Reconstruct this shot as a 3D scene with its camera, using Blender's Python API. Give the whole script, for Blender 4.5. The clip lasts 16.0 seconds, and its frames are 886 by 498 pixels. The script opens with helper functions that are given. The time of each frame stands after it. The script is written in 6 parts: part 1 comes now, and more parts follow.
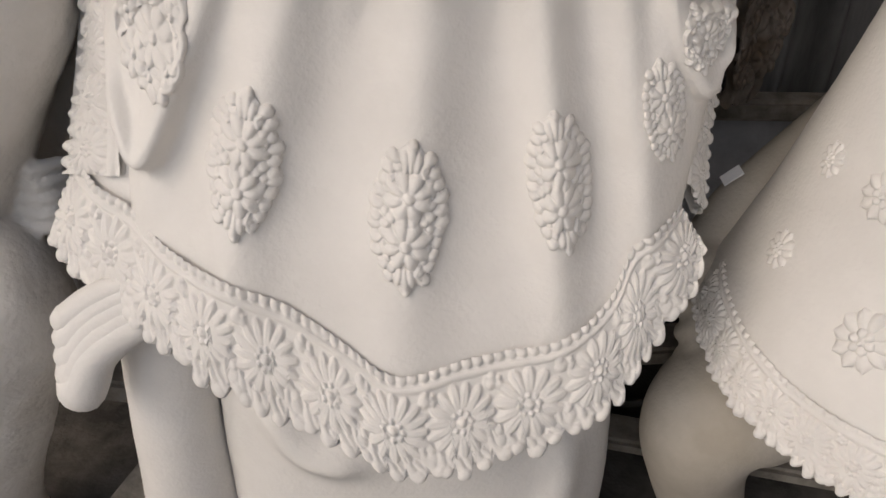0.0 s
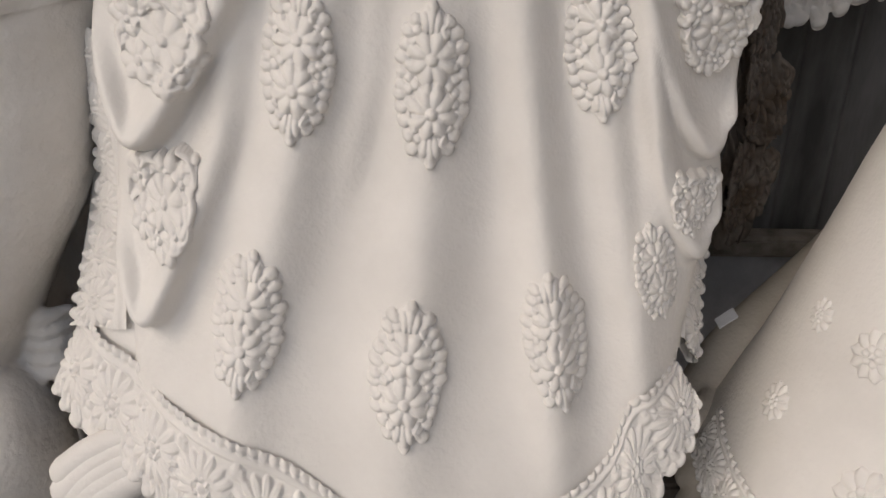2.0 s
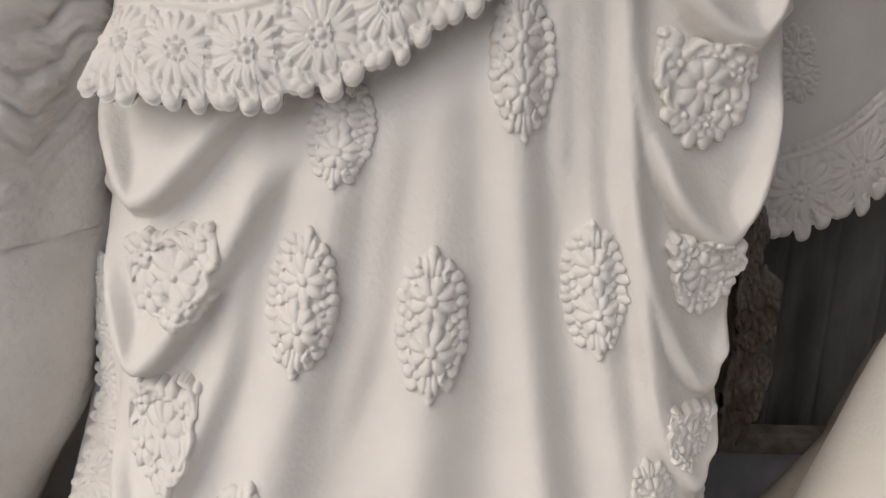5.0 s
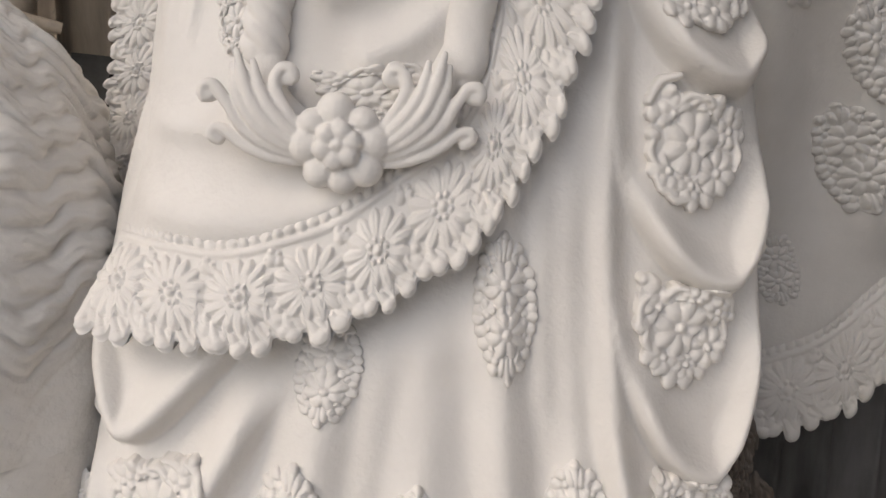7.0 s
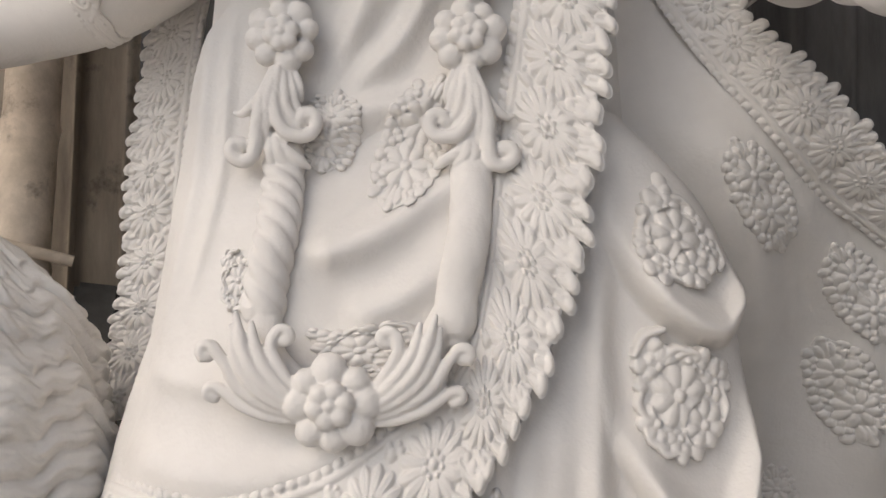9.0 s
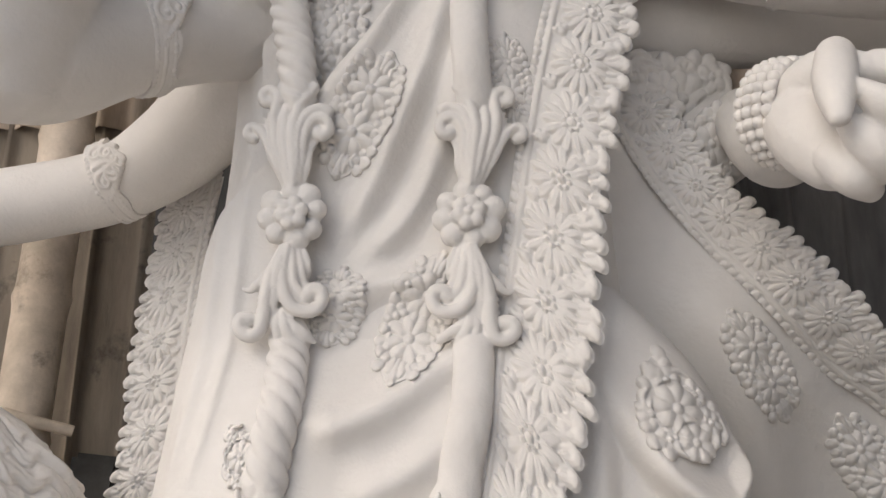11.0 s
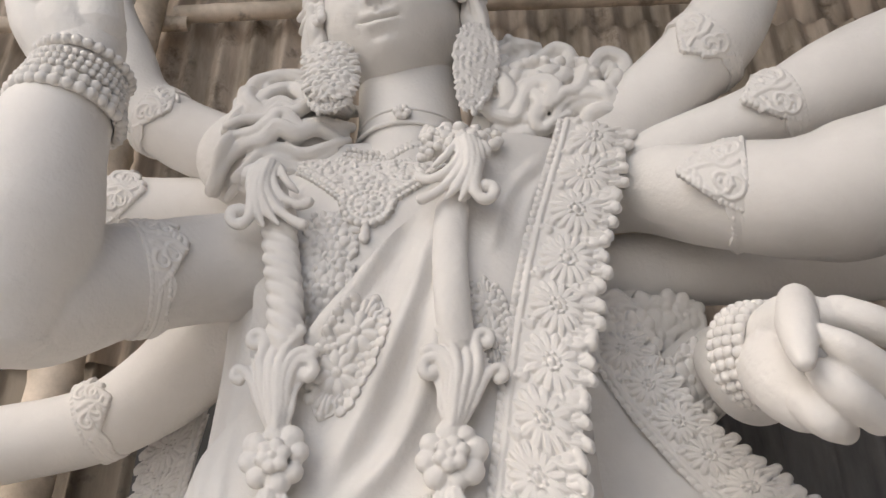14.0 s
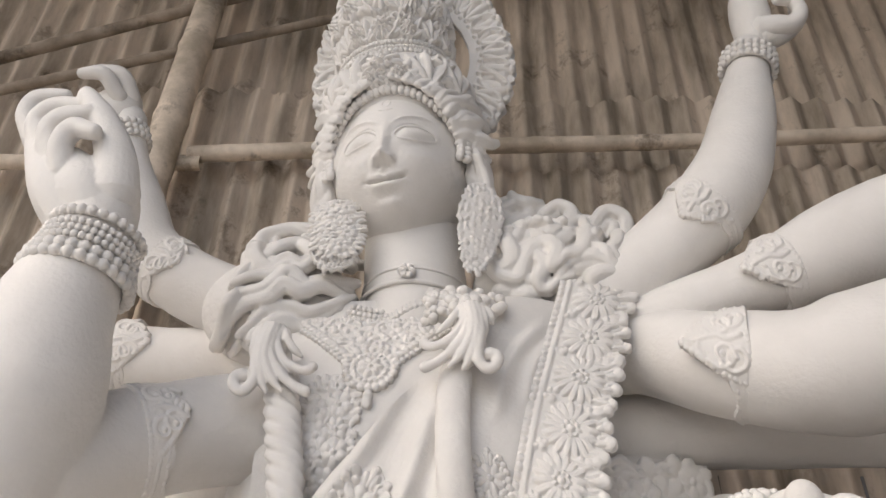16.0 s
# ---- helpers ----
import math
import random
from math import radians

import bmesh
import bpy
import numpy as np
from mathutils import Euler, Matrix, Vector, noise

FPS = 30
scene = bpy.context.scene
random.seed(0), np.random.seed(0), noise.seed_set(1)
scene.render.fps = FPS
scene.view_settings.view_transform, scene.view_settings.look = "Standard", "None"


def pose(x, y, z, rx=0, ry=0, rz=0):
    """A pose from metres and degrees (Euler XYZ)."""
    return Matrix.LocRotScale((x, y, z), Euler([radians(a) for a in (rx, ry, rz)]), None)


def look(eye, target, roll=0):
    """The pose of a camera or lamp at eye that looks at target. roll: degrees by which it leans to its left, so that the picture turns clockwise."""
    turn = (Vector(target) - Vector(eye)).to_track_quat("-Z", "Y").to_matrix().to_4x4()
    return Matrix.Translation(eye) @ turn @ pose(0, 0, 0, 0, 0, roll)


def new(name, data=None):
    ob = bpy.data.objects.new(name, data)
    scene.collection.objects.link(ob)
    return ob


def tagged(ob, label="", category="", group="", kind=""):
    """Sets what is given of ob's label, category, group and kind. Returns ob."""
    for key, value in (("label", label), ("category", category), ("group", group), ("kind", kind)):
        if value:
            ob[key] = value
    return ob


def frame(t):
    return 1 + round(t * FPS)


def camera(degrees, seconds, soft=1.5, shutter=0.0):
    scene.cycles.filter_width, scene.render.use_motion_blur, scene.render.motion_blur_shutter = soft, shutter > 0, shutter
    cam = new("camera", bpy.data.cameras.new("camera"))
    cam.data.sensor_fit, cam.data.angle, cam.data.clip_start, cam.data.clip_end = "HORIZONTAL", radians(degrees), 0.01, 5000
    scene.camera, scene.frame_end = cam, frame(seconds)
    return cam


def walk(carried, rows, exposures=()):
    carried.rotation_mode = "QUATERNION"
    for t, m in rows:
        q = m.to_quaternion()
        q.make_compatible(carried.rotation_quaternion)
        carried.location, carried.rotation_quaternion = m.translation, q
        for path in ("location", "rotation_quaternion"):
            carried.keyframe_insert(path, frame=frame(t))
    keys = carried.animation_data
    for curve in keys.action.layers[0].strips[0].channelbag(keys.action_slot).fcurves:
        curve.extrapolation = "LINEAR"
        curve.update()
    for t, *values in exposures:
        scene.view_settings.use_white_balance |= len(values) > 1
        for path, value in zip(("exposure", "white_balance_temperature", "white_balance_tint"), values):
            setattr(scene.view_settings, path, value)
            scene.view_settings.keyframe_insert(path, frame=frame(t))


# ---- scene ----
cam = camera(56.7, 16.0)
METRES, EYE, TILT, LEAN, TURN = 0.6, 1.5, -35.0, 0.0, 0.0
ROWS = [
    (0.0, 0.0, 0.0, 0.0, 0.0, 0.0, -0.0),
    (0.5, 0.0007, -0.0089, 0.0282, 0.01, 1.47, 0.13),
    (1.0, 0.0043, -0.0184, 0.0578, 0.09, 3.07, 0.14),
    (1.5, 0.0096, -0.0313, 0.0862, 0.2, 4.98, 0.14),
    (2.0, 0.0103, -0.0509, 0.114, 0.21, 7.14, 0.07),
    (2.5, 0.0064, -0.0717, 0.1359, 0.13, 9.36, -0.02),
    (3.0, 0.0045, -0.0837, 0.1582, 0.05, 11.22, -0.09),
    (5.5, -0.0014, -0.1484, 0.3558, -0.42, 18.28, -0.78),
    (6.0, 0.0013, -0.1795, 0.4152, -0.48, 20.13, -1.04),
    (6.5, 0.0147, -0.2094, 0.4545, -0.56, 22.49, -1.11),
    (7.0, 0.0244, -0.2422, 0.5019, -0.62, 25.29, -1.16),
    (7.5, 0.0243, -0.276, 0.5343, -0.55, 28.36, -1.21),
    (8.0, 0.0342, -0.3039, 0.5619, -0.48, 31.64, -1.14),
    (8.5, 0.0397, -0.3302, 0.5921, -0.43, 34.95, -1.12),
    (9.0, 0.0422, -0.3481, 0.5998, -0.47, 38.1, -1.13),
    (9.5, 0.0418, -0.3643, 0.5996, -0.47, 41.21, -1.2),
    (10.0, 0.0414, -0.3859, 0.6065, -0.42, 44.19, -1.27),
    (12.5, 0.0519, -0.4041, 0.594, -0.05, 56.06, -0.68),
    (13.0, 0.0597, -0.4087, 0.5861, -0.13, 58.91, -0.48),
    (13.5, 0.0652, -0.4196, 0.5805, -0.13, 61.9, -0.41),
    (14.0, 0.0637, -0.4508, 0.5894, -0.18, 64.56, -0.48),
    (14.5, 0.06, -0.486, 0.6006, -0.25, 66.73, -0.65),
    (15.0, 0.0574, -0.523, 0.6097, -0.39, 68.62, -0.8),
    (15.5, 0.0568, -0.5557, 0.6205, -0.57, 70.36, -0.83),
    (16.0, 0.0587, -0.5997, 0.6354, -0.81, 71.96, -0.92),
]
walk(cam, [(t, pose(0, 0, EYE, TILT, LEAN, TURN) @ pose(METRES * x, METRES * y, METRES * z, 90 + pitch, roll, yaw)) for t, x, y, z, yaw, pitch, roll in ROWS],
     exposures=[(0.0, -0.24), (3.0, -0.29), (6.5, -0.06), (9.0, 0.10), (12.5, 0.22), (16.0, 0.44)])

# world, sun and an added fill lamp: an open-fronted shed under a bright overcast sky
world = bpy.data.worlds.new("sky")
scene.world = world
world.use_nodes = True
wn = world.node_tree.nodes
sky = wn.new("ShaderNodeTexSky")
sky.sky_type, sky.sun_disc = "NISHITA", False
sky.sun_elevation, sky.sun_rotation = radians(46), radians(235)
sky.air_density, sky.dust_density = 1.0, 5.2
world.node_tree.links.new(sky.outputs[0], wn["Background"].inputs[0])
wn["Background"].inputs[1].default_value = 0.14
sun = new("sun", bpy.data.lights.new("sun", "SUN"))
sun.data.energy, sun.data.angle, sun.data.color = 0.32, radians(40), (1.0, 0.98, 0.95)
sun.matrix_world = look((-3.2, -3.4, 4.4), (0, 1.0, 1.6))
# added area lamp as fill, standing in for daylight from the open front
fill_lamp = new("front_fill_lamp", bpy.data.lights.new("front_fill_lamp", "AREA"))
fill_lamp.data.shape, fill_lamp.data.size, fill_lamp.data.size_y, fill_lamp.data.energy = "RECTANGLE", 1.8, 1.8, 9.5
fill_lamp.data.color = (0.985, 0.99, 1.0)
fill_lamp.matrix_world = look((-0.9, -1.65, 2.6), (-0.1, 1.0, 1.7))


# ---- materials ----
def material(name, base, rough=0.8, var=0.06, scale=9.0, bump=0.15, fine=160.0, tint=None, metal=0.0, stretch=None, stain=None):
    m = bpy.data.materials.new(name)
    m.use_nodes = True
    nt = m.node_tree
    b = nt.nodes["Principled BSDF"]
    b.inputs["Roughness"].default_value, b.inputs["Metallic"].default_value = rough, metal
    b.inputs["Specular IOR Level"].default_value = 0.3
    co = nt.nodes.new("ShaderNodeTexCoord")
    big = nt.nodes.new("ShaderNodeTexNoise")
    big.inputs["Scale"].default_value, big.inputs["Detail"].default_value, big.inputs["Roughness"].default_value = scale, 6, 0.6
    small = nt.nodes.new("ShaderNodeTexNoise")
    small.inputs["Scale"].default_value, small.inputs["Detail"].default_value = fine, 4
    mp = nt.nodes.new("ShaderNodeMapping")
    mp.inputs["Scale"].default_value = stretch or (1, 1, 1)
    nt.links.new(co.outputs["Object"], mp.inputs["Vector"])
    for n in (big, small):
        nt.links.new(mp.outputs["Vector"], n.inputs["Vector"])
    mixer = nt.nodes.new("ShaderNodeMix")
    mixer.data_type = "RGBA"
    dark = tint or tuple(max(0, c - var) for c in base)
    mixer.inputs["A"].default_value = (*dark, 1)
    mixer.inputs["B"].default_value = (*base, 1)
    ramp = nt.nodes.new("ShaderNodeMapRange")
    ramp.inputs["From Min"].default_value, ramp.inputs["From Max"].default_value = 0.36, 0.62
    nt.links.new(big.outputs["Fac"], ramp.inputs["Value"])
    nt.links.new(ramp.outputs["Result"], mixer.inputs["Factor"])
    colour = mixer.outputs["Result"]
    if stain:
        spots = nt.nodes.new("ShaderNodeTexNoise")
        spots.inputs["Scale"].default_value, spots.inputs["Detail"].default_value, spots.inputs["Roughness"].default_value = 5.5, 9, 0.72
        nt.links.new(co.outputs["Object"], spots.inputs["Vector"])
        cut = nt.nodes.new("ShaderNodeMapRange")
        cut.inputs["From Min"].default_value, cut.inputs["From Max"].default_value = 0.555, 0.70
        nt.links.new(spots.outputs["Fac"], cut.inputs["Value"])
        rust = nt.nodes.new("ShaderNodeMix")
        rust.data_type = "RGBA"
        rust.inputs["B"].default_value = (*stain, 1)
        nt.links.new(cut.outputs["Result"], rust.inputs["Factor"])
        nt.links.new(colour, rust.inputs["A"])
        colour = rust.outputs["Result"]
    nt.links.new(colour, b.inputs["Base Color"])
    add = nt.nodes.new("ShaderNodeMath")
    add.operation = "MULTIPLY_ADD"
    add.inputs[1].default_value = 2.0
    nt.links.new(big.outputs["Fac"], add.inputs[0])
    nt.links.new(small.outputs["Fac"], add.inputs[2])
    bp = nt.nodes.new("ShaderNodeBump")
    bp.inputs["Strength"].default_value, bp.inputs["Distance"].default_value = bump, 0.004
    nt.links.new(add.outputs[0], bp.inputs["Height"])
    nt.links.new(bp.outputs["Normal"], b.inputs["Normal"])
    return m


CLAY = material("white_clay_primer", (0.745, 0.718, 0.684), 0.62, 0.050, 8.0, 0.27, 140.0)
CLAY_GREY = material("grey_clay", (0.50, 0.46, 0.40), 0.8, 0.10, 6.0, 0.25)
CLAY_RAW = material("rough_clay", (0.68, 0.655, 0.62), 0.75, 0.05, 12.0, 0.5, 90.0)
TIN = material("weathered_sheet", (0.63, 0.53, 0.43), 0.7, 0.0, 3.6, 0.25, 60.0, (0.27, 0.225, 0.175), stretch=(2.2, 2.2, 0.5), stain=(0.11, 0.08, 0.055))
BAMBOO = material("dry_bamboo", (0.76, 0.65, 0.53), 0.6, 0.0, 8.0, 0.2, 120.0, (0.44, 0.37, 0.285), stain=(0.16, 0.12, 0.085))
SHEET_DARK = material("dark_grey_sheet", (0.21, 0.203, 0.20), 0.6, 0.0, 3.0, 0.25, 60.0, (0.08, 0.077, 0.075), stretch=(2.2, 2.2, 0.5))
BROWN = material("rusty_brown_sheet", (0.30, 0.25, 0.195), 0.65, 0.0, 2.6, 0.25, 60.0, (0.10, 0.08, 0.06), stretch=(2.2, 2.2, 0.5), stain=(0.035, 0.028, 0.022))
TARP = material("faded_blue_grey_board", (0.52, 0.54, 0.57), 0.7, 0.0, 5.0, 0.3, 60.0, (0.33, 0.34, 0.37))
GAP_LIGHT = material("gap_light_white", (0.85, 0.85, 0.86), 0.8, 0.05, 9.0, 0.1)
BAMBOO_DARK = material("dark_bamboo", (0.40, 0.33, 0.26), 0.7, 0.0, 8.0, 0.25, 120.0, (0.20, 0.16, 0.12), stain=(0.09, 0.07, 0.05))
WOOD = material("grey_wood", (0.30, 0.27, 0.23), 0.8, 0.0, 14.0, 0.5, 80.0, (0.14, 0.12, 0.10))
EARTH = material("earth_floor", (0.14, 0.125, 0.11), 0.95, 0.0, 6.0, 0.8, 50.0, (0.05, 0.045, 0.04))
# dark brown-grey holds the shade in which the hanging cloth lies
SHADED_CLOTH = material("shaded_cloth", (0.20, 0.17, 0.145), 0.95, 0.08, 12.0, 0.6, 120.0)
DARK = material("dark_scrap", (0.07, 0.066, 0.06), 0.7, 0.03, 9.0, 0.4)
ROOF = material("roof_sheet", (0.25, 0.22, 0.19), 0.8, 0.06, 3.0, 0.2)


# ---- mesh tools ----
class Sculpt:
    """Collects grids of quads and turns them into one mesh."""

    def __init__(self):
        self.v, self.q, self.n = [], [], 0

    def add(self, v, q):
        self.v.append(np.asarray(v, float).reshape(-1, 3))
        self.q.append(np.asarray(q, int).reshape(-1, 4) + self.n)
        self.n += len(self.v[-1])

    def grid(self, p, wrap=False):
        n, m = p.shape[:2]
        self.add(p, quads(n, m, wrap))

    def object(self, name, mat, smooth=True, uneven=0.0):
        v, q = np.concatenate(self.v), np.concatenate(self.q)
        if uneven:
            g = np.random.default_rng(11)
            for freq, amp in ((28, 1.0), (75, 0.5), (190, 0.28), (420, 0.12)):
                for k in range(3):
                    w = g.normal(size=(3, 3)) * freq * 0.6
                    p = g.uniform(0, 6.3, 3)
                    v[:, k] += uneven * amp * (np.sin(v @ w[0] + p[0]) + np.sin(v @ w[1] + p[1]) * np.sin(v @ w[2] + p[2])) * 0.5
        me = bpy.data.meshes.new(name)
        me.vertices.add(len(v))
        me.vertices.foreach_set("co", v.astype(np.float32).ravel())
        me.loops.add(4 * len(q))
        me.loops.foreach_set("vertex_index", q.astype(np.int32).ravel())
        me.polygons.add(len(q))
        me.polygons.foreach_set("loop_start", np.arange(0, 4 * len(q), 4, dtype=np.int32))
        me.polygons.foreach_set("use_smooth", np.full(len(q), smooth))
        me.update(calc_edges=True)
        me.validate()
        me.materials.append(mat)
        return new(name, me)


def quads(n, m, wrap=False):
    i, j = np.meshgrid(np.arange(n - 1), np.arange(m if wrap else m - 1), indexing="ij")
    k = (j + 1) % m
    return np.stack([i * m + j, i * m + k, (i + 1) * m + k, (i + 1) * m + j], -1).reshape(-1, 4)


def curve(pts, n):
    """A smooth curve through a few points, at n even steps."""
    p = np.asarray(pts, float)
    q = np.vstack([2 * p[0] - p[1], p, 2 * p[-1] - p[-2]])
    t = np.linspace(0, len(p) - 1, 24 * (len(p) - 1) + 1)
    i = np.minimum(t.astype(int), len(p) - 2)
    f = (t - i)[:, None]
    a, b, c, d = q[i], q[i + 1], q[i + 2], q[i + 3]
    o = 0.5 * (2 * b + (c - a) * f + (2 * a - 5 * b + 4 * c - d) * f * f + (3 * b - a - 3 * c + d) * f ** 3)
    s = np.concatenate([[0], np.cumsum(np.linalg.norm(np.diff(o[:, :3], axis=0), axis=1))])
    e = np.linspace(0, s[-1], n)
    return np.stack([np.interp(e, s, o[:, k]) for k in range(o.shape[1])], -1)


def ease(z, knots, values):
    """Smooth interpolation of values over knots."""
    k, v = np.asarray(knots, float), np.asarray(values, float)
    s = np.gradient(v, k)
    z = np.clip(z, k[0], k[-1])
    i = np.clip(np.searchsorted(k, z) - 1, 0, len(k) - 2)
    h = k[i + 1] - k[i]
    f = (z - k[i]) / h
    return ((1 + 2 * f) * (1 - f) ** 2) * v[i] + f * (1 - f) ** 2 * h * s[i] + f * f * (3 - 2 * f) * v[i + 1] + f * f * (f - 1) * h * s[i + 1]


def step(a, b, x):
    t = np.clip((x - a) / (b - a), 0, 1)
    return t * t * (3 - 2 * t)


def unit(a):
    return a / np.maximum(np.linalg.norm(a, axis=-1, keepdims=True), 1e-9)


def tube(sc, pts, radii, n=40, seg=20, flat=1.0, twist=None, up=(0, -1, 0), ends=True):
    """A swept tube with rounded ends; flat squeezes it along up; twist gives lobes and turns for a rope."""
    p = curve(np.column_stack([np.asarray(pts, float), radii]), n)
    r, c = p[:, 3], p[:, :3]
    t = unit(np.gradient(c, axis=0))
    if ends:
        a0, a1 = np.linspace(0.02, 1, 6)[:-1], np.linspace(1, 0.02, 7)[1:]
        c = np.vstack([c[0] - t[0] * r[0] * 0.9 * np.sqrt(1 - a0 ** 2)[:, None] , c, c[-1] + t[-1] * r[-1] * 0.9 * np.sqrt(1 - a1 ** 2)[:, None]])
        r = np.concatenate([r[0] * a0, r, r[-1] * a1])
        t = np.vstack([np.repeat(t[:1], 5, 0), t, np.repeat(t[-1:], 6, 0)])
    u = np.asarray(up, float) - t * (t @ np.asarray(up, float))[:, None]
    u = unit(u)
    w = np.cross(t, u)
    th = np.linspace(0, 2 * np.pi, seg, endpoint=False)
    rr = r[:, None] * np.ones(seg)
    if twist:
        lobes, turns, depth = twist
        ph = np.linspace(0, turns * 2 * np.pi, len(r))[:, None]
        rr = rr * (1 + depth * (np.abs(np.cos((lobes * (th[None] + ph)) / 2)) - 0.6))
    g = c[:, None] + rr[..., None] * (flat * np.cos(th)[None, :, None] * u[:, None] + np.sin(th)[None, :, None] * w[:, None])
    sc.grid(g, True)


def ball(sc, c, r, n=10, m=14, rot=None):
    a, b = np.meshgrid(np.linspace(0.02, np.pi - 0.02, n), np.linspace(0, 2 * np.pi, m, endpoint=False), indexing="ij")
    p = np.stack([np.sin(a) * np.cos(b), np.sin(a) * np.sin(b), np.cos(a)], -1) * np.asarray(r, float)
    if rot is not None:
        p = p @ np.asarray(rot).T
    sc.grid(p + np.asarray(c, float), True)


# relief motifs: lists of grids in (u, v, h), laid on a surface afterwards
def petal(u, v, ang, length, wide, high, n=7, m=7, full=0.62):
    a, b = np.meshgrid(np.linspace(0.0, 1, n), np.linspace(-1, 1, m), indexing="ij")
    k = a ** (0.72 / full)
    w = wide * np.maximum(np.sqrt(np.maximum(1 - ((k - 0.6) / np.where(k > 0.6, 0.4, 0.62)) ** 2, 0)), 0.05)
    h = high * np.sqrt(np.maximum(1 - b * b, 0)) ** 1.15 * (0.25 + 0.75 * np.sqrt(np.maximum(1 - ((k - 0.55) / 0.56) ** 2, 0))) - 0.08 * high
    x, y = a * length, b * w
    c, s = math.cos(ang), math.sin(ang)
    return np.stack([u + c * x - s * y, v + s * x + c * y, h], -1)


def dome(u, v, r, high, n=5, m=10):
    a, b = np.meshgrid(np.linspace(0.05, 1, n), np.linspace(0, 2 * np.pi, m + 1), indexing="ij")
    return np.stack([u + r * a * np.cos(b), v + r * a * np.sin(b), high * np.sqrt(np.maximum(1 - a * a, 0)) - 0.001], -1)


def strand(pts, wide, high, n=14, m=6):
    """A half-round strand along points in the plane; wide is (start, middle, end)."""
    c = curve(np.asarray(pts, float), n)
    t = unit(np.gradient(c, axis=0))
    nrm = np.stack([-t[:, 1], t[:, 0]], -1)
    f = np.linspace(0, 1, n)
    w = np.interp(f, [0, 0.5, 1], wide) * np.minimum(1, np.minimum(f * n / 1.5 + 0.2, (1 - f) * n / 1.5 + 0.1))
    b = np.linspace(-1, 1, m + 1)
    g = c[:, None] + (w[:, None] * b[None])[..., None] * nrm[:, None]
    h = np.sqrt(np.maximum(1 - b * b, 0))[None] * high * (w / max(wide))[:, None] ** 0.5 - 0.001
    return np.concatenate([g, h[..., None]], -1)


def curl(u, v, ang, r, wide, high, turn=1, sweep=4.6, tail=1.6):
    """A scroll: a tail that winds into a knob."""
    th = np.linspace(0, sweep, 9)
    rr = r * (1 - 0.75 * th / sweep)
    sp = np.stack([rr * np.cos(th) - r, turn * rr * np.sin(th)], -1)
    pts = np.vstack([[[0, -turn * tail * r]], sp])
    c, s = math.cos(ang), math.sin(ang)
    pts = pts @ np.array([[c, s], [-s, c]]) + (u, v)
    return [strand(pts, (wide * 0.7, wide, wide * 0.8), high, 18), dome(pts[-1][0], pts[-1][1], wide * 1.25, high * 1.25)]


def lay(sc, parts, where, free=False):
    """Lays grids with where(); free leaves out what lies under the ground of the motif."""
    for g in parts:
        faces = quads(*g.shape[:2])
        if free:
            faces = faces[(g[..., 2].ravel()[faces] > 0).all(1)]
        sc.add(where(g[..., 0], g[..., 1], g[..., 2]), faces)


def on(surface, x, z, rot=0.0, su=1.0, sv=1.0, lift=1.0):
    """Lays a motif on a front surface y = surface(x, z), upright in x and z."""
    c, s = math.cos(radians(rot)), math.sin(radians(rot))

    def f(u, v, h):
        a, b = u * su, v * sv
        X, Z = x + c * a - s * b, z + s * a + c * b
        return np.stack([X, surface(X, Z) - h * lift, Z], -1)
    return f


def blossom(u, v, r, petals, high, turn=0.0, core=0.27):
    out = [petal(u + core * 0.6 * r * math.cos(a), v + core * 0.6 * r * math.sin(a), a, r * (1 - core * 0.5), r * 2.95 / petals, high, full=0.72) for a in np.arange(petals) * 2 * math.pi / petals + turn]
    return out + [dome(u, v, r * core, high * 1.25)]


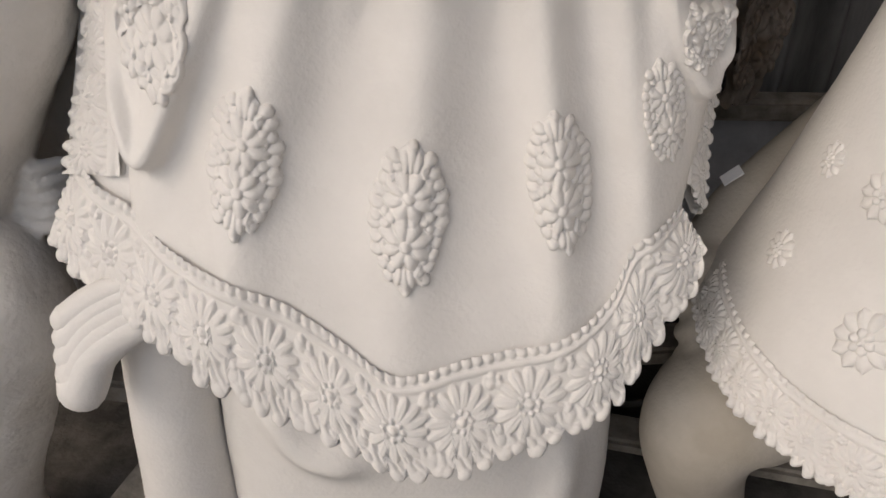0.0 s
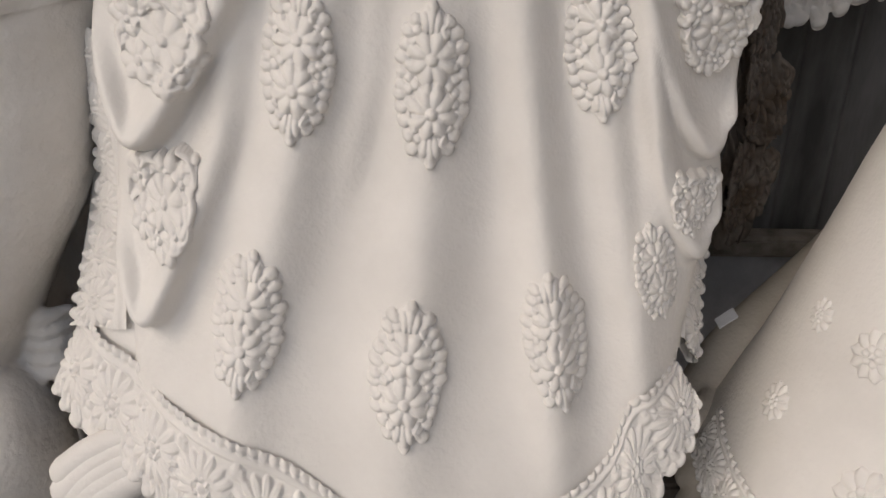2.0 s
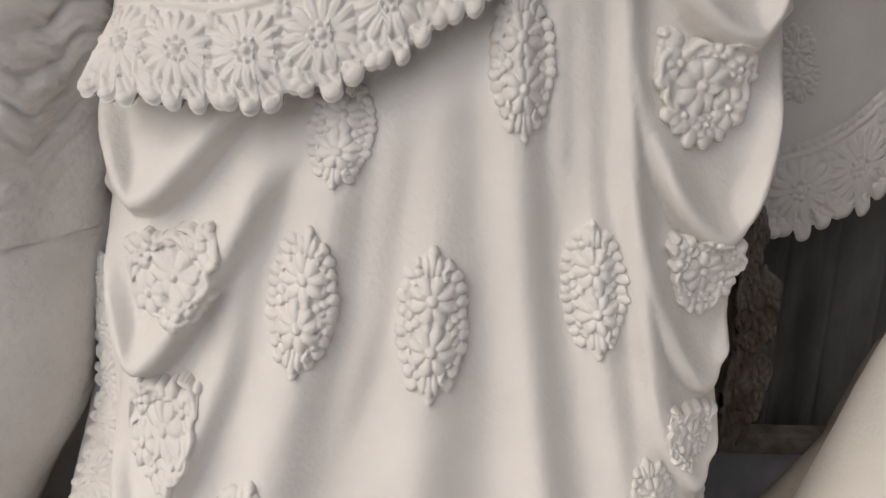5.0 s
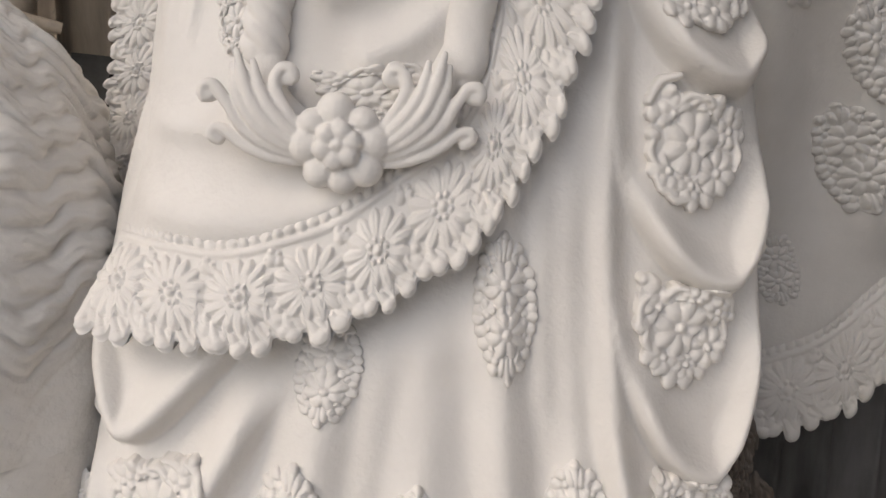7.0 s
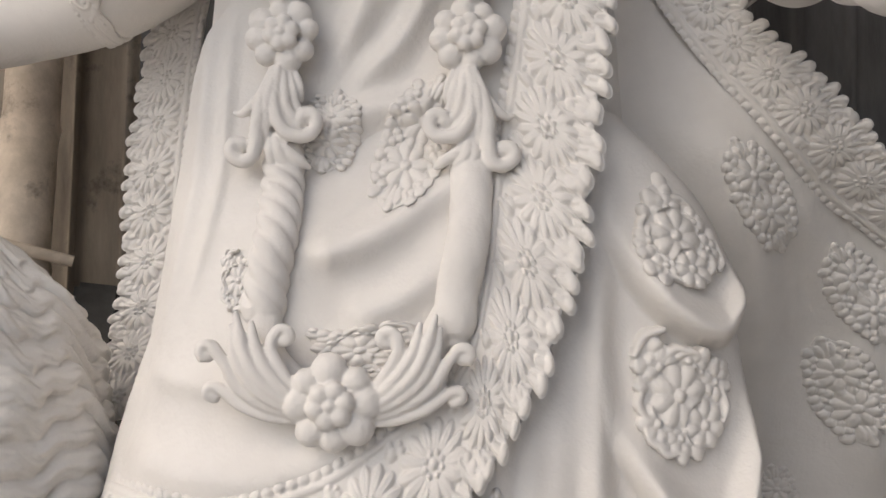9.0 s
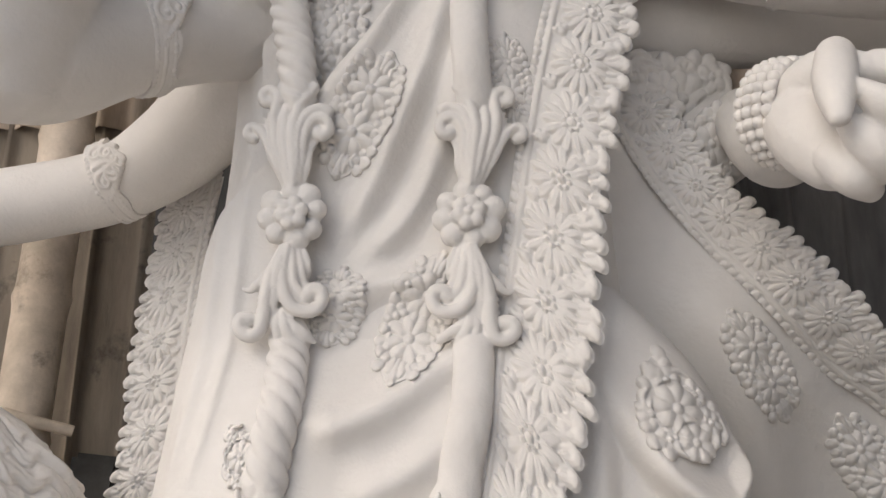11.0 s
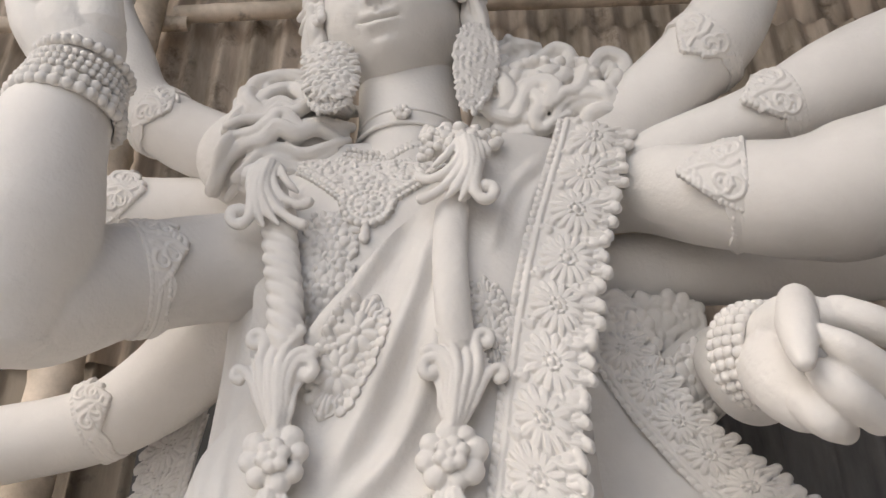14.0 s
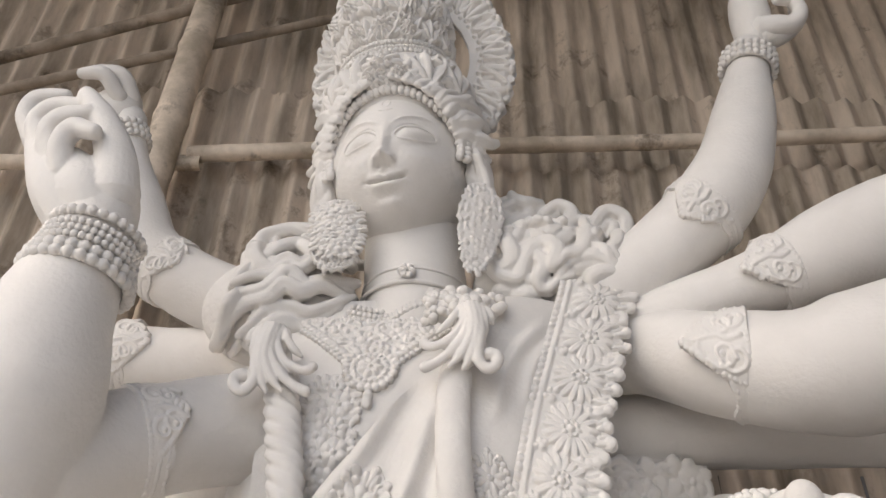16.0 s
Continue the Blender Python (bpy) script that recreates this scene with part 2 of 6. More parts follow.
class Relief:
    """A pressed ornament as one height field: rounded pieces that touch in fine grooves."""

    def __init__(self, U, V, base):
        self.U, self.V, self.H = U, V, base

    def top(self, h):
        self.H = np.maximum(self.H, h)

    def bead(self, u, v, r, high, long=1.0, ang=0.0):
        c, s = math.cos(ang), math.sin(ang)
        a, b = (self.U - u) * c + (self.V - v) * s, (self.V - v) * c - (self.U - u) * s
        q = (a / (r * long)) ** 2 + (b / r) ** 2
        self.top(np.where(q < 1, high * np.maximum(1 - q, 0) ** 0.45, -9))

    def leaf(self, u, v, ang, length, wide, high, groove=0.0):
        c, s = math.cos(ang), math.sin(ang)
        a, b = ((self.U - u) * c + (self.V - v) * s) / length, (self.V - v) * c - (self.U - u) * s
        k = np.clip(a, 0, 1)
        w = wide * np.sqrt(np.maximum(1 - ((k - 0.64) / np.where(k > 0.64, 0.36, 0.72)) ** 2, 0)) + 1e-6
        q = np.abs(b) / w
        h = high * np.maximum(1 - q * q, 0) ** 0.45 * (0.55 + 0.45 * np.sin(np.pi * np.clip(k * 0.9 + 0.05, 0, 1)))
        if groove:
            h = h - groove * high * np.exp(-(q / 0.22) ** 2) * step(0.15, 0.4, k)
        self.top(np.where((a > 0) & (a < 1) & (q < 1), h, -9))

    def band(self, pts, wide, high, n=12):
        c = curve(np.asarray(pts, float), n)
        w = np.interp(np.linspace(0, 1, n), [0, 0.5, 1], wide)
        best = np.full(self.U.shape, 9.0)
        for i in range(n - 1):
            d = c[i + 1] - c[i]
            t = np.clip(((self.U - c[i, 0]) * d[0] + (self.V - c[i, 1]) * d[1]) / (d @ d + 1e-12), 0, 1)
            e = np.hypot(self.U - c[i, 0] - t * d[0], self.V - c[i, 1] - t * d[1]) / (w[i] + t * (w[i + 1] - w[i]))
            best = np.minimum(best, e)
        self.top(np.where(best < 1, high * np.maximum(1 - best * best, 0) ** 0.45, -9))

    def flower(self, u, v, r, petals, high, turn=0.0, core=0.22, wide=1.0, groove=0.0):
        for a in np.arange(petals) * 2 * math.pi / petals + turn:
            self.leaf(u + 0.5 * core * r * math.cos(a), v + 0.5 * core * r * math.sin(a), a, r * (1 - 0.5 * core), wide * r * 2.35 / petals, high, groove)
        self.bead(u, v, core * r, high * 1.2)

    def done(self):
        return [np.stack([self.U, self.V, self.H], -1)]


def lozenge(rng, full=2.8):
    """Raised oval of two blossoms in a rim of leaves, half width 1, half length 2.2."""
    H = 0.21
    V, U = np.meshgrid(np.linspace(-2.25, 2.25, 150), np.linspace(-1.12, 1.12, 76), indexing="ij")
    outline = lambda v: 0.82 * np.maximum(1 - (np.abs(v) / 2.10) ** (full - 0.7), 0) ** 0.75
    r = Relief(U, V, np.where(np.abs(U) < outline(V), 0.05, -0.6))
    j = lambda k=0.03: rng.uniform(-k, k)
    # leaves round the rim, pointing outwards and towards the ends
    for sx in (-1, 1):
        for v in np.arange(-1.55, 1.56, 0.31):
            x = float(outline(np.array(v)))
            lean = 0.75 * v / 1.7 + j(0.12)
            r.leaf(sx * (x - 0.14), v - 0.06 * np.sign(v), math.atan2(math.sin(lean), sx * math.cos(lean)), 0.36 + j(0.06), 0.19, H * rng.uniform(.8, 1.0))
        for v in np.arange(-1.35, 1.36, 0.30):
            r.bead(sx * max(0.1, float(outline(np.array(v))) - 0.20) + j(), v + j(), 0.15, H * rng.uniform(.8, 1.0))
    for sy in (-1, 1):
        for x0, x1, y1 in ((-0.02, 0.02, 2.04), (-0.14, -0.20, 1.78), (0.12, 0.18, 1.80)):
            r.leaf(x0, 1.28 * sy, math.atan2((y1 - 1.28) * sy, x1 - x0), y1 - 1.26, 0.13, H)
        r.bead(0.02, 1.96 * sy, 0.15, H)
        r.band([(0.36, 1.22 * sy), (0.30, 1.42 * sy), (0.40, 1.54 * sy)], (0.08, 0.10, 0.08), H)
    for v in (0.66, -0.66):
        r.H = np.where(np.hypot(U, V - v) < 0.56, 0.05, r.H)
        r.flower(j(), v, 0.70, 8, H * 1.15, 0.39 + j(0.2), 0.28, 1.0)
    for sx in (-1, 1):
        r.leaf(0.14 * sx, 0.26, -1.57, 0.52, 0.15, H * 1.0)
        r.bead(0.46 * sx, 0.0, 0.16, H * 0.95)
    return r.done()


def cluster(rng, w=1.0, l=1.0):
    """Raised shield-shaped patch of packed blossoms, half width and half length about 1."""
    H = 0.19
    rim = np.array([(-0.98, 0.95), (-0.45, 0.80), (0.1, 0.76), (0.62, 0.80), (0.95, 0.62), (0.94, 0.2), (0.80, -0.25), (0.5, -0.68), (0.1, -0.95), (-0.25, -0.94), (-0.58, -0.65), (-0.80, -0.2), (-0.92, 0.3)])
    edge = lambda q: np.interp(q, np.arctan2(rim[:, 1], rim[:, 0]), np.hypot(rim[:, 0], rim[:, 1]), period=2 * math.pi)
    V, U = np.meshgrid(np.linspace(-1.12, 1.12, 90), np.linspace(-1.12, 1.12, 90), indexing="ij")
    a = np.arctan2(V, U)
    r = Relief(U, V, np.where(np.hypot(U, V) < 0.97 * edge(a) + 0.02 * np.cos(19 * a), 0.075, -0.6))
    j = lambda k=0.04: rng.uniform(-k, k)
    for q in np.arange(0, 2 * math.pi, 0.36) + rng.uniform(0, 1):
        rad = float(0.90 * edge(q)) + j(0.05)
        if rng.random() < 0.62:
            r.bead(rad * math.cos(q), rad * math.sin(q), rng.uniform(0.12, 0.19), H * 0.85, rng.uniform(1, 1.4), q)
        else:
            r.band([(rad * math.cos(q - 0.25), rad * math.sin(q - 0.25)), (1.04 * rad * math.cos(q), 1.04 * rad * math.sin(q)), (0.95 * rad * math.cos(q + 0.3), 0.95 * rad * math.sin(q + 0.3))], (0.07, 0.10, 0.08), H * 0.85)
    for x, y, s in ((-0.40, -0.44, 0.34), (0.10, -0.64, 0.30), (0.58, 0.38, 0.32), (-0.56, 0.42, 0.34), (0.05, 0.56, 0.28)):
        r.flower(x + j(), y + j(), s, 6, H * 0.9, rng.uniform(0, 1), 0.28, 1.1)
    r.H = np.where(np.hypot(U + 0.08, V - 0.05) < 0.54, 0.07, r.H)
    r.flower(-0.08, 0.05, 0.56, 8, H, rng.uniform(0, 1), 0.25, 1.12)
    r.H = np.where(np.hypot(U - 0.50, V + 0.30) < 0.38, 0.07, r.H)
    r.flower(0.50, -0.30, 0.42, 7, H, rng.uniform(0, 1), 0.25, 1.1)
    r.bead(-0.72, 0.74, 0.16, H * 0.9)
    r.bead(-0.90, 0.88, 0.11, H * 0.8)
    return r.done()


def posy(rng):
    """Raised long patch of small packed blossoms and buds, half width 1, half length 2."""
    H = 0.26
    V, U = np.meshgrid(np.linspace(-2.2, 2.2, 130), np.linspace(-1.15, 1.15, 72), indexing="ij")
    half = 0.90 * np.maximum(1 - (np.abs(V) / 2.05) ** 2.8, 0) ** 0.5 * (1 + 0.07 * np.sin(V * 6 + rng.uniform(0, 6)))
    r = Relief(U, V, np.where(np.abs(U - 0.06 * np.sin(3 * V)) < half, 0.09, -0.6))
    for v in np.arange(-1.9, 1.95, 0.30):
        for u in (-0.86, -0.45, 0.0, 0.45, 0.86):
            r.bead(u * math.sqrt(1 - (abs(v) / 2.1) ** 2.8) + rng.uniform(-.07, .07), v + rng.uniform(-.07, .07), rng.uniform(0.12, 0.17), H * rng.uniform(.55, .85), rng.uniform(1, 1.3), rng.uniform(0, 3))
            r.leaf(u * math.sqrt(1 - (abs(v) / 2.1) ** 2.8), v, math.atan2(v, 2.2 * u + 0.01) + rng.uniform(-.6, .6), rng.uniform(0.30, 0.42), 0.14, H * rng.uniform(.7, .95))
    for u, v, k in ((0.05, 1.62, 0.36), (0.30, 1.05, 0.50), (-0.42, 0.75, 0.46), (0.34, 0.25, 0.44), (-0.30, -0.10, 0.52), (0.36, -0.55, 0.50), (-0.36, -0.90, 0.46), (0.12, -1.42, 0.50)):
        u, v = u + rng.uniform(-.08, .08), v + rng.uniform(-.08, .08)
        r.H = np.where(np.hypot(U - u, V - v) < 0.92 * k, 0.08, r.H)
        r.flower(u, v, k, int(rng.integers(6, 9)), H, rng.uniform(0, 1), 0.28, 1.12)
    return r.done()


def lace(sc, inner, outer, seed, beads=True, low=0.0, spacing=0.63, n=320, bumps=1.0):
    """A moulded lace border between two 3D edges: bead row, ridge, daisies and scalloped fans."""
    rng = np.random.default_rng(seed)
    a, b = curve(inner, n), curve(outer, n)
    mid = 0.5 * (a + b)
    s = np.concatenate([[0], np.cumsum(np.linalg.norm(np.diff(mid, axis=0), axis=1))])
    across = b - a
    W = np.linalg.norm(across, axis=1)
    nrm = unit(np.cross(np.gradient(mid, axis=0), across))
    if nrm[:, 1].mean() > 0:
        nrm = -nrm
    L, Wm = s[-1], W.mean()

    def f(u, v, h):
        u = np.clip(u, 0, L)
        get = lambda arr: np.stack([np.interp(u, s, arr[:, k]) for k in range(3)], -1)
        return get(a) + get(across) * v[..., None] + get(nrm) * h[..., None]

    count = max(2, round(L / (spacing * Wm)))
    gap = L / count
    H = 0.0122 * bumps
    tips, flowers, fans = [], [], []
    for k in range(count):
        u0, v0 = (k + 0.5 + rng.uniform(-.04, .04)) * gap, (0.43 + rng.uniform(-.02, .02)) * Wm
        flowers.append((u0, v0, 0.53 * gap * rng.uniform(.96, 1.05)))
        for q in np.linspace(-0.75, 0.85, 4) + rng.uniform(-.05, .05, 4):
            x0, y0 = u0 + q * 0.42 * gap, v0 + 0.20 * gap
            x1, y1 = u0 + (q * 0.55 + 0.10) * gap + rng.uniform(-.02, .02) * gap, (0.91 - 0.10 * abs(q) + rng.uniform(-.035, .025)) * Wm
            fans.append([(x0, y0), (0.6 * x0 + 0.4 * x1 - 0.05 * gap, 0.5 * (y0 + y1)), (x1, y1)])
            tips.append((x1, y1, 0.125 * gap * rng.uniform(.88, 1.12)))
    # the scalloped outer edge
    us = np.linspace(0, L, max(n, int(L / 0.0017)))
    edge = np.full(len(us), 0.84 * Wm)
    for x, y, r in tips:
        edge = np.maximum(edge, np.where(np.abs(us - x) < r, y + np.sqrt(np.maximum(r * r - (us - x) ** 2, 0)), 0))
    rows = 78
    sv = np.linspace(-0.09, 1, rows)
    U = np.repeat(us[:, None], rows, 1)
    V = np.where(sv[None] > 0, sv[None] * edge[:, None], sv[None] * Wm)
    base = np.where(V > 0.02 * Wm, 0.0035, 0.001) + 0 * U
    for x, y, r in flowers:
        m = np.abs(us - x) < 1.3 * gap
        i0, i1 = np.argmax(m), len(m) - np.argmax(m[::-1])
        part = Relief(U[i0:i1], V[i0:i1], base[i0:i1])
        for v, size in ((0.16, 0.11), (0.10, 0.07), (0.70, 0.13), (0.60, 0.09)):
            part.bead(x + (0.5 + rng.uniform(-.03, .03)) * gap, v * Wm, size * gap, H * 0.8)
            part.bead(x - (0.5 - 0.11) * gap * (1 if v < 0.2 else 0.9), (v + 0.03) * Wm, size * 0.75 * gap, H * 0.75)
        for fan, t in zip(fans, tips):
            if abs(t[0] - x) < 0.6 * gap:
                part.band(fan, (0.05 * gap, 0.062 * gap, 0.085 * gap), H * 0.8, 6)
                part.band([(fan[0][0] + 0.07 * gap, fan[0][1]), (fan[1][0] + 0.10 * gap, fan[1][1]), (fan[2][0] + 0.12 * gap, fan[2][1] - 0.06 * gap)], (0.035 * gap, 0.045 * gap, 0.05 * gap), H * 0.65, 6)
                part.bead(*t, H)
        part.H = np.where(np.hypot(part.U - x, part.V - y) < 0.93 * r, 0.003, part.H)
        rays = int(rng.integers(13, 18))
        part.flower(x, y, r, rays, H, rng.uniform(0, 1), 0.30, 1.06, 0.12)
        part.H = np.where(np.hypot(part.U - x, part.V - y) < 0.34 * r, H * 0.75, part.H)
        for q in np.arange(8) * math.pi / 4:
            part.bead(x + 0.26 * r * math.cos(q), y + 0.26 * r * math.sin(q), 0.105 * r, H * 1.2)
        part.bead(x, y, 0.17 * r, H * 1.35)
        base[i0:i1] = part.H
    # rope ridge and bead row along the inner edge
    base = np.maximum(base, 0.0085 * np.sqrt(np.maximum(1 - ((V - 0.040 * Wm) / 0.0068) ** 2, 0)) - 0.001)
    if beads:
        nb = max(2, int(L / 0.0155))
        c = (np.round(U / L * nb - 0.5) + 0.5) * L / nb
        c = np.clip(c, 0, L)
        k = ((U - c) / 0.0080) ** 2 + ((V + 0.050 * Wm) / 0.0078) ** 2
        worn = 0.8 + 0.2 * np.sin(U * 23 + seed) * np.sin(U * 61)
        base = np.maximum(base, 0.0085 * worn * np.sqrt(np.maximum(1 - k, 0)))
    base = np.where(sv[None] > 0.985, 0.0, base) * (0.92 + 0.10 * np.sin(U * 37 + V * 20 + seed))
    sc.grid(f(U, V / Wm, base))
    sc.grid(f(U, V / Wm, np.where(sv[None] > 0.985, -0.001, -0.009) + 0 * U)[::3, ::-4])


def fuse(parts, voxel, rounds, into):
    """Joins overlapping pieces into one modelled skin and adds it to another sculpture."""
    ob = parts.object("rough_form", CLAY)
    m = ob.modifiers.new("skin", "REMESH")
    m.mode, m.voxel_size, m.adaptivity = "VOXEL", voxel, 0.0
    if rounds:
        k = ob.modifiers.new("smooth", "SMOOTH")
        k.factor, k.iterations = 0.5, rounds
    me = ob.evaluated_get(bpy.context.evaluated_depsgraph_get()).to_mesh()
    v = np.empty(3 * len(me.vertices), np.float32)
    me.vertices.foreach_get("co", v)
    q = np.empty(4 * len(me.polygons), np.int32)
    assert len(me.loops) == len(q)
    me.loops.foreach_get("vertex_index", q)
    into.add(v.reshape(-1, 3), q.reshape(-1, 4))
    mesh = ob.data
    bpy.data.objects.remove(ob)
    bpy.data.meshes.remove(mesh)


# ---- the goddess statue: form of the robe ----
ZK = (0.50, 0.70, 0.87, 1.20, 1.60, 2.00, 2.25, 2.60, 3.20)
YK = (0.70, 0.77, 0.83, 0.94, 1.00, 1.04, 1.06, 1.07, 1.07)


def front(z):
    return ease(z, ZK, YK)


def polydist(x, z, pts):
    """Distance to a bent line in the x-z plane, and how far along it the nearest point lies (0 to 1)."""
    c = curve(np.asarray(pts, float), 14)
    best, along = np.full(np.shape(x), 9.0), np.zeros(np.shape(x))
    for i in range(len(c) - 1):
        d = c[i + 1] - c[i]
        t = np.clip(((x - c[i, 0]) * d[0] + (z - c[i, 1]) * d[1]) / (d @ d), 0, 1)
        e = np.hypot(x - c[i, 0] - t * d[0], z - c[i, 1] - t * d[1])
        along = np.where(e < best, (i + t) / (len(c) - 1), along)
        best = np.minimum(best, e)
    return best, along


def ridge(x, z, pts, amp, wide):
    d, a = polydist(x, z, pts)
    return amp * np.exp(-(d / wide) ** 2) * np.minimum(1, np.minimum(a, 1 - a) * 6 + 0.15)


# hanging folds of the skirt: crest lines from top to hem
CRESTS = [
    ([(-0.10, 1.62), (-0.155, 1.31), (-0.245, 1.0), (-0.30, 0.72)], 0.030, 0.052),
    ([(0.00, 1.70), (-0.008, 1.30), (-0.04, 0.95), (-0.06, 0.60)], 0.028, 0.056),
    ([(0.085, 1.95), (0.085, 1.62), (0.105, 1.30), (0.14, 0.98), (0.16, 0.66)], 0.030, 0.036),
    ([(0.17, 1.90), (0.165, 1.65), (0.195, 1.33), (0.25, 1.0), (0.28, 0.75)], 0.026, 0.034),
    ([(0.125, 1.92), (0.135, 1.55), (0.15, 1.42)], 0.010, 0.016),
    ([(0.215, 2.02), (0.215, 1.62), (0.245, 1.30), (0.295, 0.98)], 0.018, 0.020),
    ([(-0.21, 1.52), (-0.27, 1.25), (-0.31, 1.05)], 0.014, 0.030),
    ([(-0.05, 1.60), (-0.075, 1.35), (-0.12, 1.15)], 0.008, 0.022),
]
# gathered swags: x of the lowest point, its z, depth, then how steeply (right) or how widely the rim climbs
SWAGS_RIGHT = [(0.375, 1.865, 0.060, 5.5), (0.371, 1.618, 0.064, 6.0), (0.358, 1.378, 0.062, 9.0), (0.348, 1.192, 0.052, 14.0), (0.342, 1.066, 0.042, 25.0)]
SWAGS_LEFT = [(-0.380, 1.418, 0.048, 0.14, 1.1), (-0.392, 1.208, 0.050, 0.13, 1.55), (-0.397, 0.985, 0.046, 0.08, 2.2)]


def swag_right(x, z, xb, zb, deep, steep):
    """A smooth pouch whose rim climbs away from its lowest point like a hanging cloth."""
    e = x - xb
    c = np.where(e < 0, steep, 22.0)
    rim = zb + c * e * e
    d = (z - rim) / np.sqrt(1 + (2 * c * e) ** 2)
    roll = np.exp(-(d / np.where(d < 0, 0.013, 0.036)) ** 2)
    bowl = step(-0.014, 0.02, d) * np.exp(-np.maximum(d, 0) / 0.10)
    return deep * (0.62 * roll + 0.60 * bowl) * step(-0.185, -0.07, e)


def swag_left(x, z, xb, zb, deep, wide, steep):
    e = xb - x
    up = np.where(e < 0, steep, 3.0)
    far = np.hypot(e, 0.035)
    rim = zb + up * (far - 0.035)
    d = (z - rim) / np.sqrt(1 + (up * e / far) ** 2)
    roll = np.exp(-(d / np.where(d < 0, 0.017, 0.034)) ** 2)
    bowl = step(-0.02, 0.02, d) * np.exp(-np.maximum(z - rim, 0) / 0.13)
    return deep * (0.75 * roll + 0.55 * bowl) * step(-2.3 * wide, -0.3 * wide, e)


def skirt_halves(z):
    right = ease(z, (0.70, 0.90, 1.06, 1.28, 1.36, 1.48, 1.62, 1.72, 1.92, 2.06, 2.16), (0.360, 0.372, 0.408, 0.424, 0.446, 0.474, 0.482, 0.478, 0.462, 0.41, 0.30))
    left = ease(z, (0.60, 0.90, 1.40, 1.70, 2.0, 2.2), (0.46, 0.440, 0.446, 0.42, 0.33, 0.30))
    for xb, zb, deep, rise in SWAGS_RIGHT:
        right = right - 0.002 + 0.013 * step(-0.01, 0.014, z - zb - 0.03) * np.exp(-np.maximum(z - zb - 0.03, 0) / 0.09)
    for xb, zb, deep, wide, steep in SWAGS_LEFT:
        left = left - 0.001 + 0.013 * step(-0.01, 0.012, z - zb) * np.exp(-np.maximum(z - zb, 0) / 0.07)
    return right, left


def skirt(x, z):
    """Depth of the skirt's front surface."""
    right, left = skirt_halves(z)
    u = np.clip((x + 0.02) / np.where(x > -0.02, right, left), -1, 1)
    y = front(z) + 0.34 * x * x + 0.18 * (1 - np.sqrt(np.maximum(1 - np.abs(u) ** 14, 0)))
    fold = 0
    for pts, amp, wide in CRESTS:
        fold = fold + ridge(x, z, pts, 1.35 * amp, wide)
    pouch = 0
    for s in SWAGS_RIGHT:
        pouch = np.maximum(pouch, swag_right(x, z, *s))
    for s in SWAGS_LEFT:
        pouch = np.maximum(pouch, swag_left(x, z, *s))
    pouch = pouch * step(1.02, 0.93, np.abs(u))
    wave = 0.002 * np.sin(23 * x + 9 * z) * np.sin(17 * z - 11 * x)
    low = 0.35 + 0.65 * step(0.74, 1.02, z)
    return y - fold * low - pouch + 0.028 * low + wave


# the shawl: diagonal drapes across the body
DRAPES = [
    ([(0.02, 2.60), (-0.02, 2.45), (-0.08, 2.30), (-0.13, 2.20)], 0.022, 0.020),
    ([(0.045, 2.52), (0.01, 2.36), (-0.04, 2.24), (-0.11, 2.17)], 0.020, 0.018),
    ([(-0.03, 2.62), (-0.09, 2.50), (-0.16, 2.40)], 0.014, 0.016),
    ([(0.07, 2.22), (0.0, 2.165), (-0.08, 2.145), (-0.15, 2.10)], 0.020, 0.022),
    ([(0.06, 2.08), (0.0, 2.03), (-0.06, 1.985), (-0.15, 1.95)], 0.024, 0.024),
    ([(0.05, 1.98), (-0.02, 1.91), (-0.10, 1.875)], 0.016, 0.022),
]
DRAPES += [
    ([(-0.04, 1.75), (-0.16, 1.70), (-0.28, 1.695), (-0.38, 1.71)], 0.016, 0.028),
    ([(-0.15, 1.83), (-0.25, 1.80), (-0.36, 1.81)], 0.012, 0.020),
    ([(0.19, 2.74), (0.13, 2.66), (0.10, 2.55)], 0.008, 0.012),
    ([(0.215, 2.72), (0.17, 2.66), (0.15, 2.58)], 0.006, 0.010),
    ([(-0.30, 2.30), (-0.31, 2.05), (-0.34, 1.85)], 0.010, 0.014),
    ([(-0.265, 2.30), (-0.27, 2.05), (-0.30, 1.88)], 0.008, 0.010),
]


def torso_half(z):
    return ease(z, (1.50, 1.66, 1.85, 2.05, 2.25, 2.50, 2.68, 2.80), (0.42, 0.385, 0.345, 0.325, 0.31, 0.305, 0.33, 0.34))


def shawl(x, z):
    u = np.clip(np.abs(x + 0.03) / (torso_half(z) + 0.025), 0, 1)
    y = front(z) - 0.015 + 0.25 * (1 - np.sqrt(np.maximum(1 - u ** 3.2, 0)))
    y = y + 0.05 * step(1.95, 2.1, z) * step(2.45, 2.25, z) * step(0.3, 0.05, np.abs(x + 0.07))
    for pts, amp, wide in DRAPES:
        y = y - ridge(x, z, pts, amp, wide)
    return y


def shawl_edge(x, z):
    """The smooth form under the shawl's border."""
    u = np.clip(np.abs(x + 0.03) / (torso_half(z) + 0.11), 0, 1)
    return front(z) - 0.03 + 0.20 * (1 - np.sqrt(np.maximum(1 - u ** 3.2, 0)))


def lift3(fn, pts, off):
    p = np.asarray(pts, float)
    return np.stack([p[:, 0], fn(p[:, 0], p[:, 1]) + off, p[:, 1]], -1)


G = Sculpt()
rng = np.random.default_rng(5)

